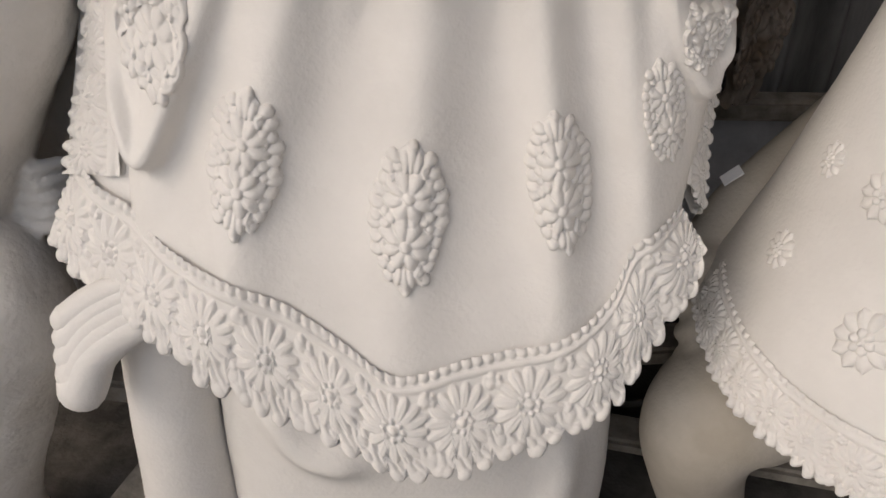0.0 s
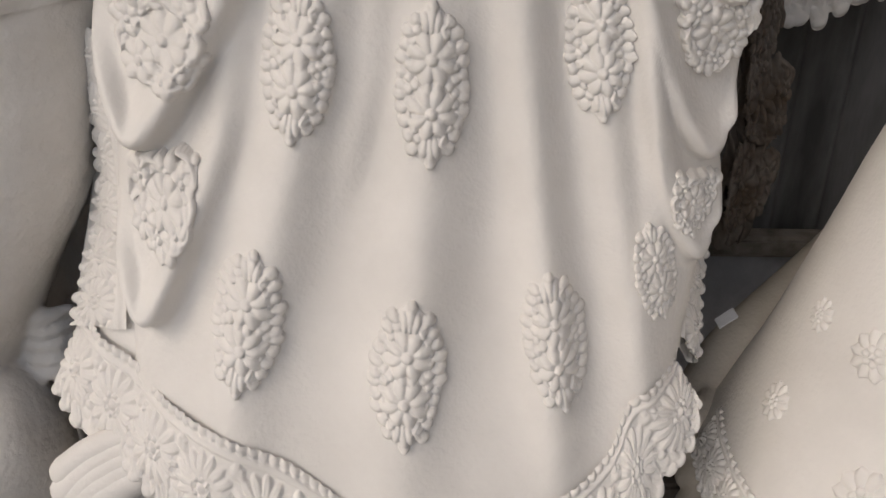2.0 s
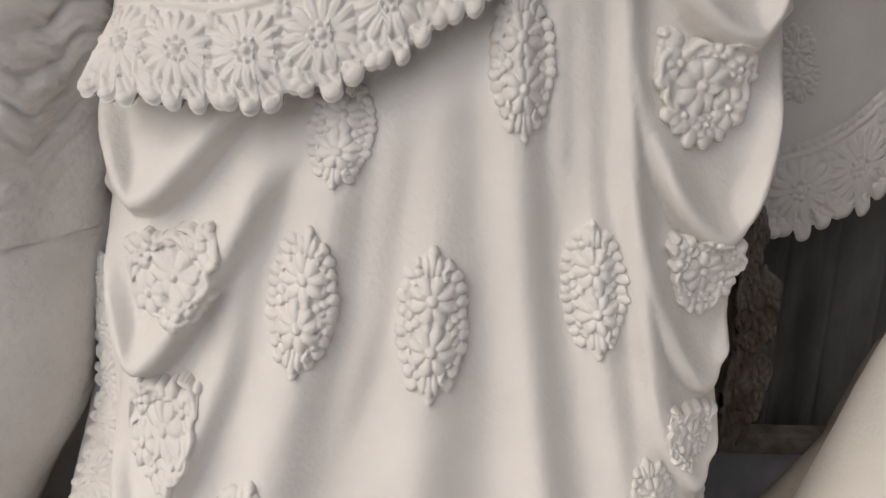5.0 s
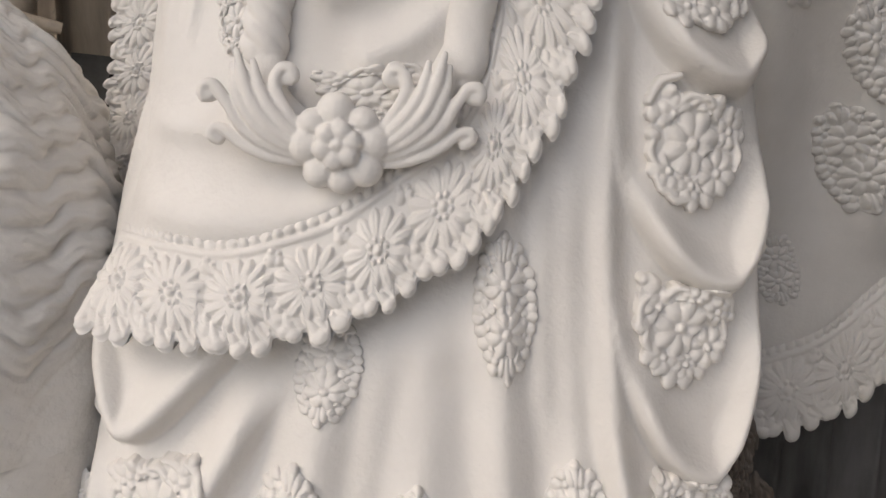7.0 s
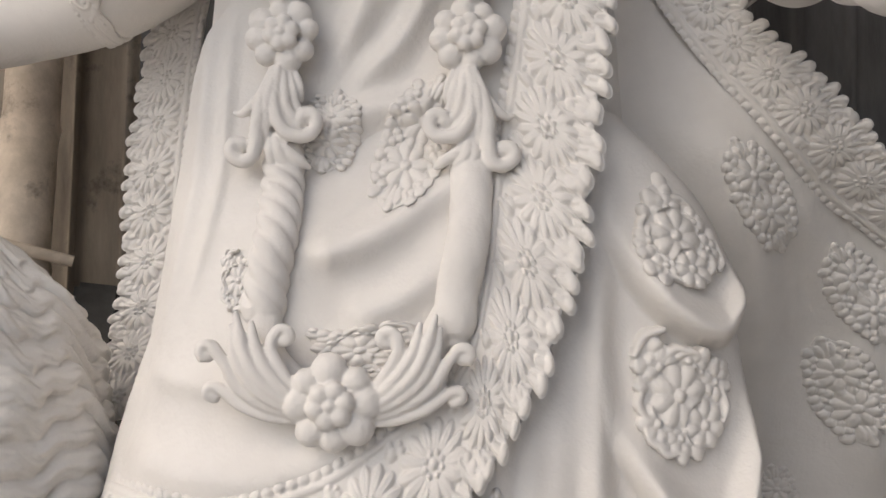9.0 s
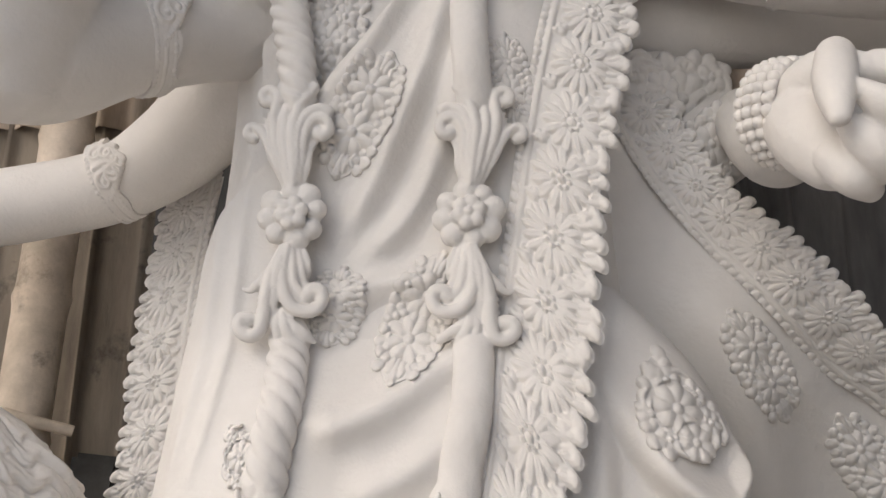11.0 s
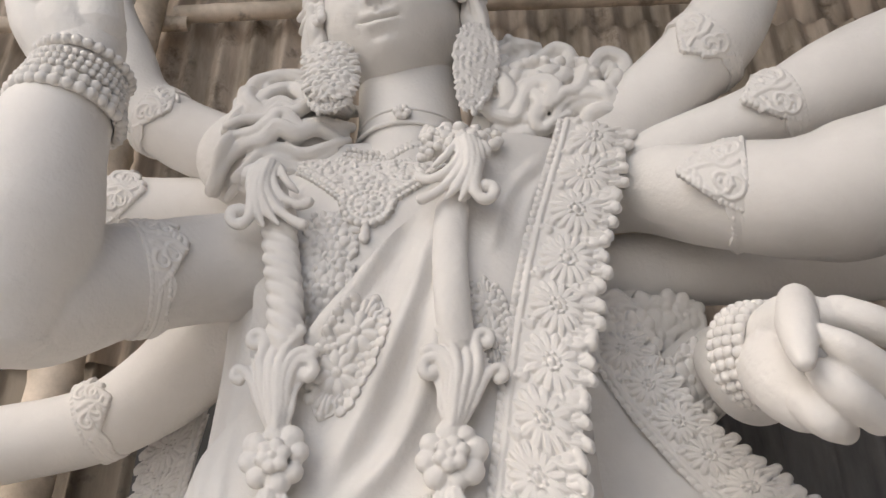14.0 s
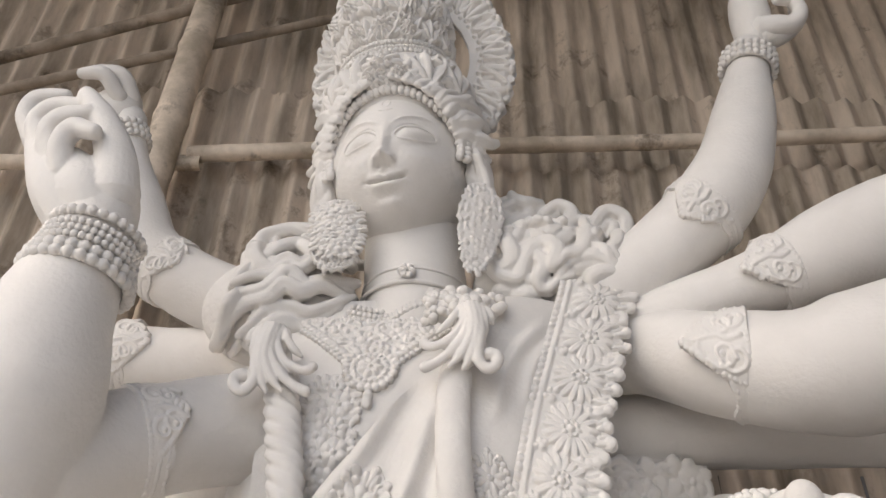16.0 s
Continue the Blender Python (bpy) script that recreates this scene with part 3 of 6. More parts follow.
# skirt, front and back
ph, zz = np.meshgrid(np.linspace(-np.pi / 2, np.pi / 2, 380), np.linspace(0.66, 2.16, 560), indexing="ij")
right, left = skirt_halves(zz)
xx = np.sin(ph) * np.where(ph > 0, right, left) - 0.02
hem = ease(xx, (-0.47, -0.40, -0.285, -0.136, -0.05, 0.086, 0.16, 0.22, 0.26, 0.34), (0.80, 0.80, 0.78, 0.72, 0.685, 0.70, 0.73, 0.76, 0.82, 0.85))
zz = hem + (zz - 0.66) / 1.5 * (2.16 - hem)
right, left = skirt_halves(zz)
xx = np.sin(ph) * np.where(ph > 0, right, left) - 0.02
G.grid(np.stack([xx, skirt(xx, zz), zz], -1))
back = front(zz) + 0.28 + 0.22 * np.cos(ph)
G.grid(np.stack([xx, back, zz], -1)[::6, ::8])

# torso under the shawl
zt, tt = np.meshgrid(np.linspace(2.02, 2.80, 70), np.linspace(0, 2 * np.pi, 120, endpoint=False), indexing="ij")
se = lambda a: np.sign(a) * np.abs(a) ** 0.75
hw = torso_half(zt) * step(2.86, 2.70, zt) ** 0.5
tx, ty = se(np.cos(tt)) * hw - 0.03, front(zt) + 0.25 - 0.215 * se(np.sin(tt))
ty = ty + 0.075 * step(2.60, 2.80, zt) * step(0.10, 0.02, tx)
ty = ty + np.where(tx < -0.2, 0.006 * np.sin(ty * 90 + zt * 3), 0)
G.grid(np.stack([tx, ty, zt], -1), True)

# shawl sheet between the left side and the border
S_RIGHT = [(-0.385, 1.665), (-0.241, 1.661), (-0.105, 1.703), (-0.005, 1.783), (0.060, 1.862), (0.077, 2.03), (0.106, 2.22), (0.140, 2.461), (0.187, 2.668), (0.218, 2.770), (0.226, 2.800)]
S_LEFT = [(-0.395, 1.67), (-0.39, 1.72), (-0.375, 1.80), (-0.365, 1.90), (-0.35, 2.00), (-0.335, 2.12), (-0.315, 2.24), (-0.20, 2.37), (-0.08, 2.53), (0.02, 2.66), (0.075, 2.735), (0.100, 2.778)]
cr, cl = curve(S_RIGHT, 260), curve(S_LEFT, 260)
w = np.linspace(0, 1, 150)[None, :, None]
sheet = cl[:, None] * (1 - w) + (cr[:, None] + [0.01, -0.005]) * w
G.grid(np.stack([sheet[..., 0], shawl(sheet[..., 0], sheet[..., 1]), sheet[..., 1]], -1))
# the shawl's side falling back to the left
fall = np.stack([cl[:, 0], shawl(cl[:, 0], cl[:, 1]), cl[:, 1]], -1)
keep = fall[:, 2] < 2.26
fall = fall[keep]
far = fall + np.array([-0.075, 0.30, 0.03])
k = np.linspace(0, 1, 40)[None, :, None]
side = fall[:, None] * (1 - k) + far[:, None] * k
side[..., 0] += 0.010 * np.sin(k[..., 0] * 19 + side[..., 2] * 2) * np.sin(np.pi * np.minimum(1, k[..., 0] * 1.4))
G.grid(side)

# lace borders
lace(G, np.vstack([[(-0.535, 1.05, 0.915), (-0.485, 0.985, 0.905)], lift3(skirt, [(-0.43, 0.886), (-0.364, 0.865), (-0.285, 0.846), (-0.210, 0.815), (-0.136, 0.775), (-0.077, 0.742), (-0.033, 0.739), (0.034, 0.752), (0.086, 0.763), (0.160, 0.780), (0.219, 0.822), (0.245, 0.888), (0.274, 0.906), (0.320, 0.912)], -0.004)]),
     [(-0.60, 1.02, 0.79), (-0.525, 0.955, 0.755), (-0.465, 0.90, 0.740), (-0.41, 0.862, 0.728), (-0.34, 0.82, 0.700), (-0.265, 0.79, 0.675), (-0.20, 0.765, 0.650), (-0.126, 0.745, 0.627), (-0.049, 0.728, 0.592), (0.03, 0.73, 0.603), (0.112, 0.745, 0.625), (0.190, 0.765, 0.652), (0.252, 0.795, 0.700), (0.286, 0.826, 0.755), (0.326, 0.854, 0.801), (0.350, 0.88, 0.87)], 3)
lace(G, lift3(shawl, [(-0.395, 1.664), (-0.315, 1.663), (-0.241, 1.661), (-0.172, 1.678), (-0.105, 1.703), (-0.041, 1.750), (0.020, 1.795), (0.058, 1.860), (0.074, 1.942), (0.079, 2.03), (0.090, 2.11), (0.106, 2.21), (0.121, 2.347), (0.140, 2.461), (0.164, 2.576), (0.189, 2.668), (0.222, 2.782), (0.238, 2.842)], -0.004),
     lift3(shawl_edge, [(-0.437, 1.545), (-0.348, 1.543), (-0.237, 1.533), (-0.162, 1.550), (-0.095, 1.565), (-0.010, 1.612), (0.065, 1.668), (0.125, 1.765), (0.168, 1.855), (0.200, 1.950), (0.213, 2.05), (0.226, 2.16), (0.238, 2.26), (0.262, 2.40), (0.292, 2.53), (0.325, 2.66), (0.355, 2.775), (0.374, 2.832)], -0.012), 4)
lace(G, [(-0.482, 1.44, 1.70), (-0.462, 1.45, 1.82), (-0.449, 1.46, 1.92), (-0.443, 1.46, 2.123), (-0.430, 1.46, 2.30), (-0.415, 1.46, 2.43)],
     [(-0.602, 1.46, 1.67), (-0.575, 1.47, 1.80), (-0.556, 1.47, 1.942), (-0.556, 1.47, 2.091), (-0.542, 1.47, 2.23), (-0.525, 1.47, 2.36)], 5)

# cape behind, spreading to the right
CX = (0.255, 0.325, 0.40, 0.50, 0.585, 0.675, 0.95)
cape_top = lambda x: ease(x, (0.16,) + CX, (2.60, 2.46, 2.37, 2.27, 2.15, 2.065, 2.0, 1.78))
cape_low = lambda x: ease(x, (0.30, 0.36, 0.515, 0.649, 0.70, 0.95), (1.36, 1.40, 1.448, 1.525, 1.59, 1.75))


def cape(x, z):
    y = 1.245 + 0.10 * np.clip(2.1 - z, -0.3, 0.9) + 0.02 * np.sin(x * 15 - z * 7)
    return y - ridge(x, z, [(0.36, 2.2), (0.47, 1.95), (0.50, 1.6)], 0.035, 0.05) - ridge(x, z, [(0.5, 2.1), (0.62, 1.9), (0.66, 1.6)], 0.02, 0.04)


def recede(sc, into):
    """Spreads the lower cape back from the camera's eye, fitted to its view."""
    view_point = np.array((0.0, 0.05, 1.78))
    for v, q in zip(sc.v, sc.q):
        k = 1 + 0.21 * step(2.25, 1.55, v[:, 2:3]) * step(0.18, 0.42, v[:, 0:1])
        into.v.append(view_point + (v - view_point) * k)
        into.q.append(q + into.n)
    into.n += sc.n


ROBE, G = G, Sculpt()
cx, cv = np.meshgrid(np.linspace(0.16, 0.95, 130), np.linspace(0, 1, 130), indexing="ij")
cz = cape_low(cx) + cv * (cape_top(cx) - cape_low(cx))
G.grid(np.stack([cx, cape(cx, cz), cz], -1))
ends = np.array(CX)
lace(G, np.stack([ends, cape(ends, cape_top(ends)) - 0.004, cape_top(ends)], -1),
     [(0.35, 1.24, 2.52), (0.42, 1.23, 2.42), (0.487, 1.22, 2.325), (0.58, 1.21, 2.245), (0.65, 1.21, 2.155), (0.75, 1.22, 2.06), (1.03, 1.22, 1.84)], 6, n=220)
ends = np.array((0.33, 0.42, 0.515, 0.60, 0.68, 0.80, 0.95))
lace(G, np.stack([ends, cape(ends, cape_low(ends)) - 0.004, cape_low(ends)], -1),
     np.stack([ends + (0.0, 0.0, 0.01, 0.02, 0.03, 0.05, 0.08), cape(ends, cape_low(ends)) - 0.03, cape_low(ends) - 0.14], -1), 7, n=220)
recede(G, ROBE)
G = ROBE
# cloth between the cape and the robe, and the back cloth low on both sides
for p0, p1, p2, p3 in (((0.36, 1.07, 1.42), (0.44, 1.25, 1.42), (0.30, 0.93, 0.86), (0.40, 1.12, 0.86)), ((-0.40, 1.12, 1.36), (-0.50, 1.24, 1.36), (-0.41, 1.06, 0.95), (-0.50, 1.14, 0.95)), ((-0.37, 1.16, 1.16), (-0.53, 1.26, 1.16), (-0.36, 1.04, 0.86), (-0.55, 1.13, 0.90)), ((-0.34, 1.10, 1.10), (-0.53, 1.17, 1.10), (-0.35, 1.01, 0.85), (-0.565, 1.08, 0.895)), ((-0.34, 1.03, 1.0), (-0.475, 1.11, 1.03), (-0.33, 0.945, 0.75), (-0.59, 1.035, 0.77))):
    a, b = np.meshgrid(np.linspace(0, 1, 50), np.linspace(0, 1, 24), indexing="ij")
    a, b = a[..., None], b[..., None]
    q = (np.array(p0) * (1 - b) + np.array(p1) * b) * (1 - a) + (np.array(p2) * (1 - b) + np.array(p3) * b) * a
    q[..., 1] += 0.008 * np.sin(b[..., 0] * 14)
    G.grid(q)
lace(G, [(0.365, 1.16, 1.30), (0.352, 1.09, 1.10), (0.33, 0.97, 0.93)], [(0.432, 1.26, 1.30), (0.412, 1.18, 1.10), (0.385, 1.04, 0.83)], 8, beads=False, n=120)
lace(G, [(-0.445, 1.10, 1.32), (-0.445, 1.06, 1.10), (-0.455, 0.99, 0.93)], [(-0.510, 1.18, 1.32), (-0.510, 1.14, 1.10), (-0.56, 1.05, 0.90)], 9, beads=False, n=120)
# cloth that runs back from the border at the left
rim = curve([(-0.56, 1.085, 0.915), (-0.535, 1.053, 0.913), (-0.485, 0.990, 0.903), (-0.43, 0.962, 0.884), (-0.38, 0.945, 0.866)], 40)
top = curve([(-0.562, 1.10, 0.925), (-0.535, 1.08, 0.955), (-0.487, 1.045, 1.005), (-0.44, 1.02, 1.06), (-0.38, 0.99, 1.07)], 40)
f = np.linspace(0, 1, 24)[None, :, None]
cloth = rim[:, None] * (1 - f) + top[:, None] * f
cloth[..., 1] += 0.02 * np.sin(np.pi * f[..., 0])
G.grid(cloth)
# pleated tail of cloth under the hem
for i in range(5):
    f = i / 4
    tube(G, [(-0.445 + 0.02 * f, 0.93 - 0.02 * f, 0.79 - 0.05 * f), (-0.50, 0.925 - 0.03 * f, 0.765 - 0.07 * f), (-0.545 + 0.012 * f, 0.915 - 0.04 * f, 0.735 - 0.10 * f)], (0.018 + 0.008 * f, 0.023 + 0.009 * f, 0.024 + 0.012 * f), 20, 14)

# medallions on the skirt: x, z, half length, half width, turn
LOZENGES = [(-0.246, 1.004, 0.098, 0.043, -10), (-0.040, 0.950, 0.099, 0.043, -4), (0.148, 0.988, 0.092, 0.037, 10), (0.278, 1.057, 0.071, 0.027, 14),
            (-0.166, 1.316, 0.098, 0.041, -8), (-0.007, 1.294, 0.100, 0.040, -2), (0.190, 1.332, 0.092, 0.035, 5), (0.094, 1.600, 0.095, 0.033, 2), (-0.115, 1.520, 0.070, 0.036, -10)]
for x, z, l, wd, turn in LOZENGES:
    lay(G, lozenge(rng), on(skirt, x - 0.003, z, turn, 1.12 * wd, l / 2.2, 0.034 if l < 0.0705 else 0.014 + 1.1 * wd))


def smooth_skirt(x, z):
    """The skirt with its sharp rims softened, to carry the patches."""
    y = 0
    for dx in (-0.03, 0.0, 0.03):
        for dz in (-0.04, -0.015, 0.015, 0.04):
            y = y + skirt(np.clip(x + dx, -0.43, 0.372 + 0.04 * step(1.42, 1.50, z)), z + dz)
    return np.minimum(y / 12 - 0.002, skirt(x, z) + 0.004)


PATCHES = [(-0.335, 1.335, -0.070, 0.064, -8), (-0.355, 1.135, -0.056, 0.070, 0), (0.334, 1.342, 0.055, 0.052, 4), (0.321, 1.142, 0.040, 0.037, 12),
           (0.320, 1.790, 0.070, 0.075, 14), (0.315, 1.567, 0.070, 0.066, 6), (0.318, 1.988, 0.072, 0.060, 38)]
for x, z, wd, l, turn in PATCHES:
    lay(G, cluster(rng), on(smooth_skirt, x, z, -turn, wd, l, 0.085))
ROBE, G = G, Sculpt()
for x, z, wd, l, turn in [(0.474, 2.06, 0.040, 0.095, -28), (0.64, 1.915, 0.040, 0.09, -30), (0.615, 1.765, 0.042, 0.088, -22), (0.525, 1.59, 0.028, 0.06, -15), (0.78, 1.80, 0.04, 0.09, -30)]:
    lay(G, lozenge(rng, 3.3), on(cape, x, z, -turn, 1.15 * wd, l / 2.1, 1.2 * wd))
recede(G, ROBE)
G = ROBE
CENTRE = [(-0.103, 2.387, 0.036, 0.095, 24), (-0.019, 2.104, 0.036, 0.096, 20), (-0.130, 2.120, 0.032, 0.055, 10), (0.098, 2.44, 0.026, 0.070, -6), (-0.224, 1.922, 0.028, 0.038, 10), (-0.07, 1.845, 0.06, 0.035, -8)]
for x, z, wd, l, turn in CENTRE:
    if l > 1.6 * wd:
        lay(G, lozenge(rng, 3.6), on(shawl, x, z, -turn, 1.25 * wd, l / 2.05, 1.3 * wd))
    else:
        lay(G, cluster(rng), on(shawl, x, z, -turn, 1.08 * wd, l, 0.065))

# lower body under the hem and a second leg
zt, tt = np.meshgrid(np.linspace(0.0, 0.80, 50), np.linspace(0, 2 * np.pi, 90, endpoint=False), indexing="ij")
lx = -0.045 + se(np.cos(tt)) * (0.325 + 0.02 * np.sin(zt * 5))
ly = 1.06 - se(np.sin(tt)) * (0.22 - 0.05 * zt)
ly = ly - np.where(np.sin(tt) > 0, ridge(lx, zt, [(-0.28, 0.60), (-0.22, 0.50), (-0.12, 0.48)], 0.03, 0.03) + ridge(lx, zt, [(0.16, 0.2), (0.20, 0.42), (0.17, 0.52)], 0.03, 0.03), 0)
G.grid(np.stack([lx, ly, zt], -1), True)
tube(G, [(-0.43, 1.03, 0.80), (-0.445, 1.0, 0.60), (-0.455, 0.985, 0.40), (-0.46, 0.98, 0.0)], (0.085, 0.075, 0.078, 0.10), 40, 30, ends=False)


# ---- garland ----
def garland_point(x, z, off=0.0):
    return (x, float(shawl(np.array(x), np.array(z))) - 0.012 + off, z)


def flat_on(c, rot=0.0, size=1.0, tilt=0.0):
    """Lays a motif on an upright plane at c facing the front, its edge falling back a little."""
    co, si = math.cos(radians(rot)), math.sin(radians(rot))

    def f(u, v, h):
        a, b = u * size, v * size
        X, Z = co * a - si * b, si * a + co * b
        return np.stack([c[0] + X, c[1] - h * size + 1.6 * (X * X + Z * Z), c[2] + Z], -1)
    return f


def big_blossom(c, r, rot=0):
    """Ring of eight uneven round petals about a small heart of buds, deep relief."""
    for i, a in enumerate(np.arange(8) * math.pi / 4 + radians(rot)):
        q = r * (0.36 + 0.05 * math.sin(2.7 * i + 40 * c[0]))
        a += 0.07 * math.sin(4.1 * i + 60 * c[2])
        ball(G, (c[0] + 0.70 * r * math.cos(a), c[1] + 0.010, c[2] + 0.70 * r * math.sin(a)), (q, 0.32 * r, q), 10, 16)
    for a in np.arange(6) * math.pi / 3 + 0.3:
        ball(G, (c[0] + 0.30 * r * math.cos(a), c[1] - 0.006, c[2] + 0.30 * r * math.sin(a)), (0.23 * r, 0.2 * r, 0.23 * r), 8, 12)
    ball(G, (c[0], c[1] - 0.010, c[2]), (0.14 * r,) * 3, 8, 10)
    ball(G, (c[0], c[1] + 0.02, c[2]), (0.8 * r, 0.35 * r, 0.8 * r), 8, 20)


# scrolled leaves of the garland: curves in millimetres about their blossom, and a thickness
SPRAY_UP = [
    ([(14, 42), (29, 72), (42, 102), (55, 120), (67, 123), (71, 112), (62, 107)], 6.4, 2),
    ([(10, 42), (22, 76), (31, 106), (34, 134), (30, 158), (35, 172), (46, 175), (53, 165), (46, 156), (39, 160)], 7.0, -3),
    ([(6, 42), (13, 80), (19, 114), (18, 142), (11, 162)], 6.6, -6),
    ([(1, 42), (4, 80), (6, 114), (0, 146), (-10, 165), (-19, 178)], 6.8, -8),
    ([(-1, 44), (0, 80), (0, 113), (-10, 136), (-27, 148), (-40, 144)], 6.6, -7),
    ([(-4, 42), (-6, 80), (-8, 110), (-18, 131), (-33, 134), (-42, 122), (-35, 111), (-26, 116)], 8.0, -3),
    ([(-10, 42), (-15, 68), (-17, 92), (-26, 108)], 5.4, 2),
]
SPRAY_DOWN = [
    ([(7, -44), (22, -76), (37, -94), (49, -103), (58, -101)], 6.0, 2),
    ([(8, -46), (20, -78), (26, -113), (27, -141), (32, -160), (45, -165), (58, -156), (56, -143), (45, -143)], 8.4, -5),
    ([(5, -46), (13, -80), (16, -116), (14, -140)], 6.0, -6),
    ([(3, -46), (6, -82), (3, -107), (-10, -127), (-32, -132), (-46, -122), (-45, -107), (-33, -103), (-27, -111)], 8.2, -6),
    ([(-3, -46), (-7, -78), (-12, -99), (-26, -112), (-36, -113)], 5.6, -4),
    ([(-10, -46), (-17, -75), (-22, -93), (-32, -102)], 5.2, 0),
    ([(-17, -44), (-24, -68), (-26, -86)], 4.6, 3),
    ([(2, -128), (-7, -146), (-26, -160), (-38, -169)], 7.0, -3), ([(4, -130), (-2, -153), (-15, -171)], 7.0, -5), ([(8, -132), (9, -156), (5, -172)], 6.6, -4),
]
TASSEL = [
    ([(-4, 4), (0, -24), (-10, -50), (-30, -68), (-50, -74), (-60, -66)], 7.0, 0),
    ([(2, 4), (8, -30), (2, -58), (-16, -84), (-36, -102), (-56, -112)], 7.2, -5),
    ([(8, 4), (14, -34), (10, -66), (-4, -94), (-20, -112)], 7.0, -8),
    ([(14, 4), (20, -36), (18, -72), (10, -98), (2, -114)], 7.0, -8),
    ([(20, 4), (27, -36), (24, -76), (24, -100), (36, -114), (50, -108), (53, -92), (42, -86)], 8.4, -6),
    ([(28, 4), (34, -30), (34, -56)], 6.0, -2),
    ([(34, 2), (42, -14), (47, -26)], 6.6, 2),
    ([(-8, 2), (-14, -16), (-26, -34), (-40, -46)], 6.0, 3),
]
CORNER = [
    ([(30, -26), (70, -22), (108, -8), (132, 10), (146, 12), (148, 2), (140, 0)], 6.4, 2),
    ([(30, -21), (72, -10), (110, 14), (130, 44), (146, 62), (158, 56), (154, 46), (148, 50)], 7.0, -2),
    ([(29, -16), (68, -2), (100, 24), (116, 54), (122, 84)], 6.8, -6),
    ([(28, -12), (62, 4), (92, 32), (106, 62), (116, 98)], 7.0, -8),
    ([(26, -8), (54, 10), (80, 38), (92, 62), (98, 88)], 6.8, -7),
    ([(23, -4), (46, 14), (66, 42), (74, 64), (66, 80), (54, 76), (56, 66), (62, 68)], 6.8, -3),
]


def spray(c, side, curves, mass, size=1.0, thick=1.12):
    """Flowing leaves that end in scrolls, about c; side mirrors them; mass gives flat cores (x, z, half width, half height)."""
    k = 0.001 * size

    def rib(p, r, deep, tip):
        n = len(p)
        f = np.linspace(0, 1, n)
        y = c[1] + 0.006 + deep * 0.0011 - 0.009 * np.sin(np.pi * np.clip(0.1 + 0.8 * f, 0, 1))
        q = np.column_stack([c[0] + side * p[:, 0] * k, y, c[2] + p[:, 1] * k])
        tube(G, q, thick * k * r * np.interp(f, [0, 0.35, 0.8, 1], [0.65, 1.0, 0.95, tip]), 46, 12, 0.9)

    lines = [(curve(pts, 16), r, deep, len(pts)) for pts, r, deep in curves]
    for p, r, deep, n in lines:
        rib(p, r, deep, 1.15 if n > 5 else 0.5)
    for (p, r, d, n), (p2, r2, d2, n2) in zip(lines[:-1], lines[1:]):
        if np.linalg.norm(p[0] - p2[0]) > 25:
            continue
        count = int(np.ceil(np.linalg.norm(p[9] - p2[9]) / (1.15 * (r + r2) / 2)))
        for w in np.arange(1, count) / count:
            mid = (p * (1 - w) + p2 * w)[:12]
            rib(mid, 0.80 * (r * (1 - w) + r2 * w), d * (1 - w) + d2 * w + 2.0, 0.35)
    for x, z, w, h in mass:
        ball(G, (c[0] + side * x * k, c[1] + 0.014, c[2] + z * k), (w * k, 0.014, h * k), 10, 18)


LEFT_STRAND = [(-0.236, 2.68), (-0.216, 2.56), (-0.195, 2.44), (-0.192, 2.33), (-0.188, 2.22), (-0.186, 2.10), (-0.180, 1.99), (-0.192, 1.91)]
RIGHT_STRAND = [(0.055, 2.74), (0.043, 2.60), (0.044, 2.46), (0.055, 2.33), (0.044, 2.22), (0.050, 2.12), (0.052, 1.995), (0.036, 1.90)]


def stretch(line, z1, z0, n=6):
    c = curve(line, 60)
    zs = np.linspace(z1, z0, n)
    return [garland_point(float(np.interp(z, c[::-1, 1], c[::-1, 0])), float(z)) for z in zs]


def at_z(line, z, off=0.0):
    c = curve(line, 60)
    return np.array(garland_point(float(np.interp(z, c[::-1, 1], c[::-1, 0])), z, off))


BODY, G = G, Sculpt()
# rope lengths on the left, plain wrapped lengths on the right
for z1, z0 in ((2.63, 2.40), (2.09, 1.89)):
    tube(G, stretch(LEFT_STRAND, z1, z0), (0.026,) * 6, 110, 40, 0.8, (4, 2.6 if z1 > 2.2 else 2.2, 0.20))
for z1, z0 in ((2.62, 2.40), (2.09, 1.88)):
    tube(G, stretch(RIGHT_STRAND, z1, z0), (0.026,) * 6, 110, 40, 0.75, (5, 0.9, 0.03))
for line in (LEFT_STRAND, RIGHT_STRAND):
    tube(G, stretch(line, 2.70, 1.86), (0.015,) * 6, 60, 16, 0.7)
    big_blossom(at_z(line, 2.238, -0.034), 0.046, 10)
    turned = -1 if line is LEFT_STRAND else 1
    spray(at_z(line, 2.238, -0.030), turned, SPRAY_UP + SPRAY_DOWN, ((4, 80, 18, 40), (4, 118, 24, 36), (4, -80, 18, 40), (6, -120, 26, 36), (0, -145, 20, 22)))
    spray(at_z(line, 2.728 if turned > 0 else 2.694, -0.030), turned, TASSEL, ((8, -30, 22, 40), (2, -70, 26, 36)))
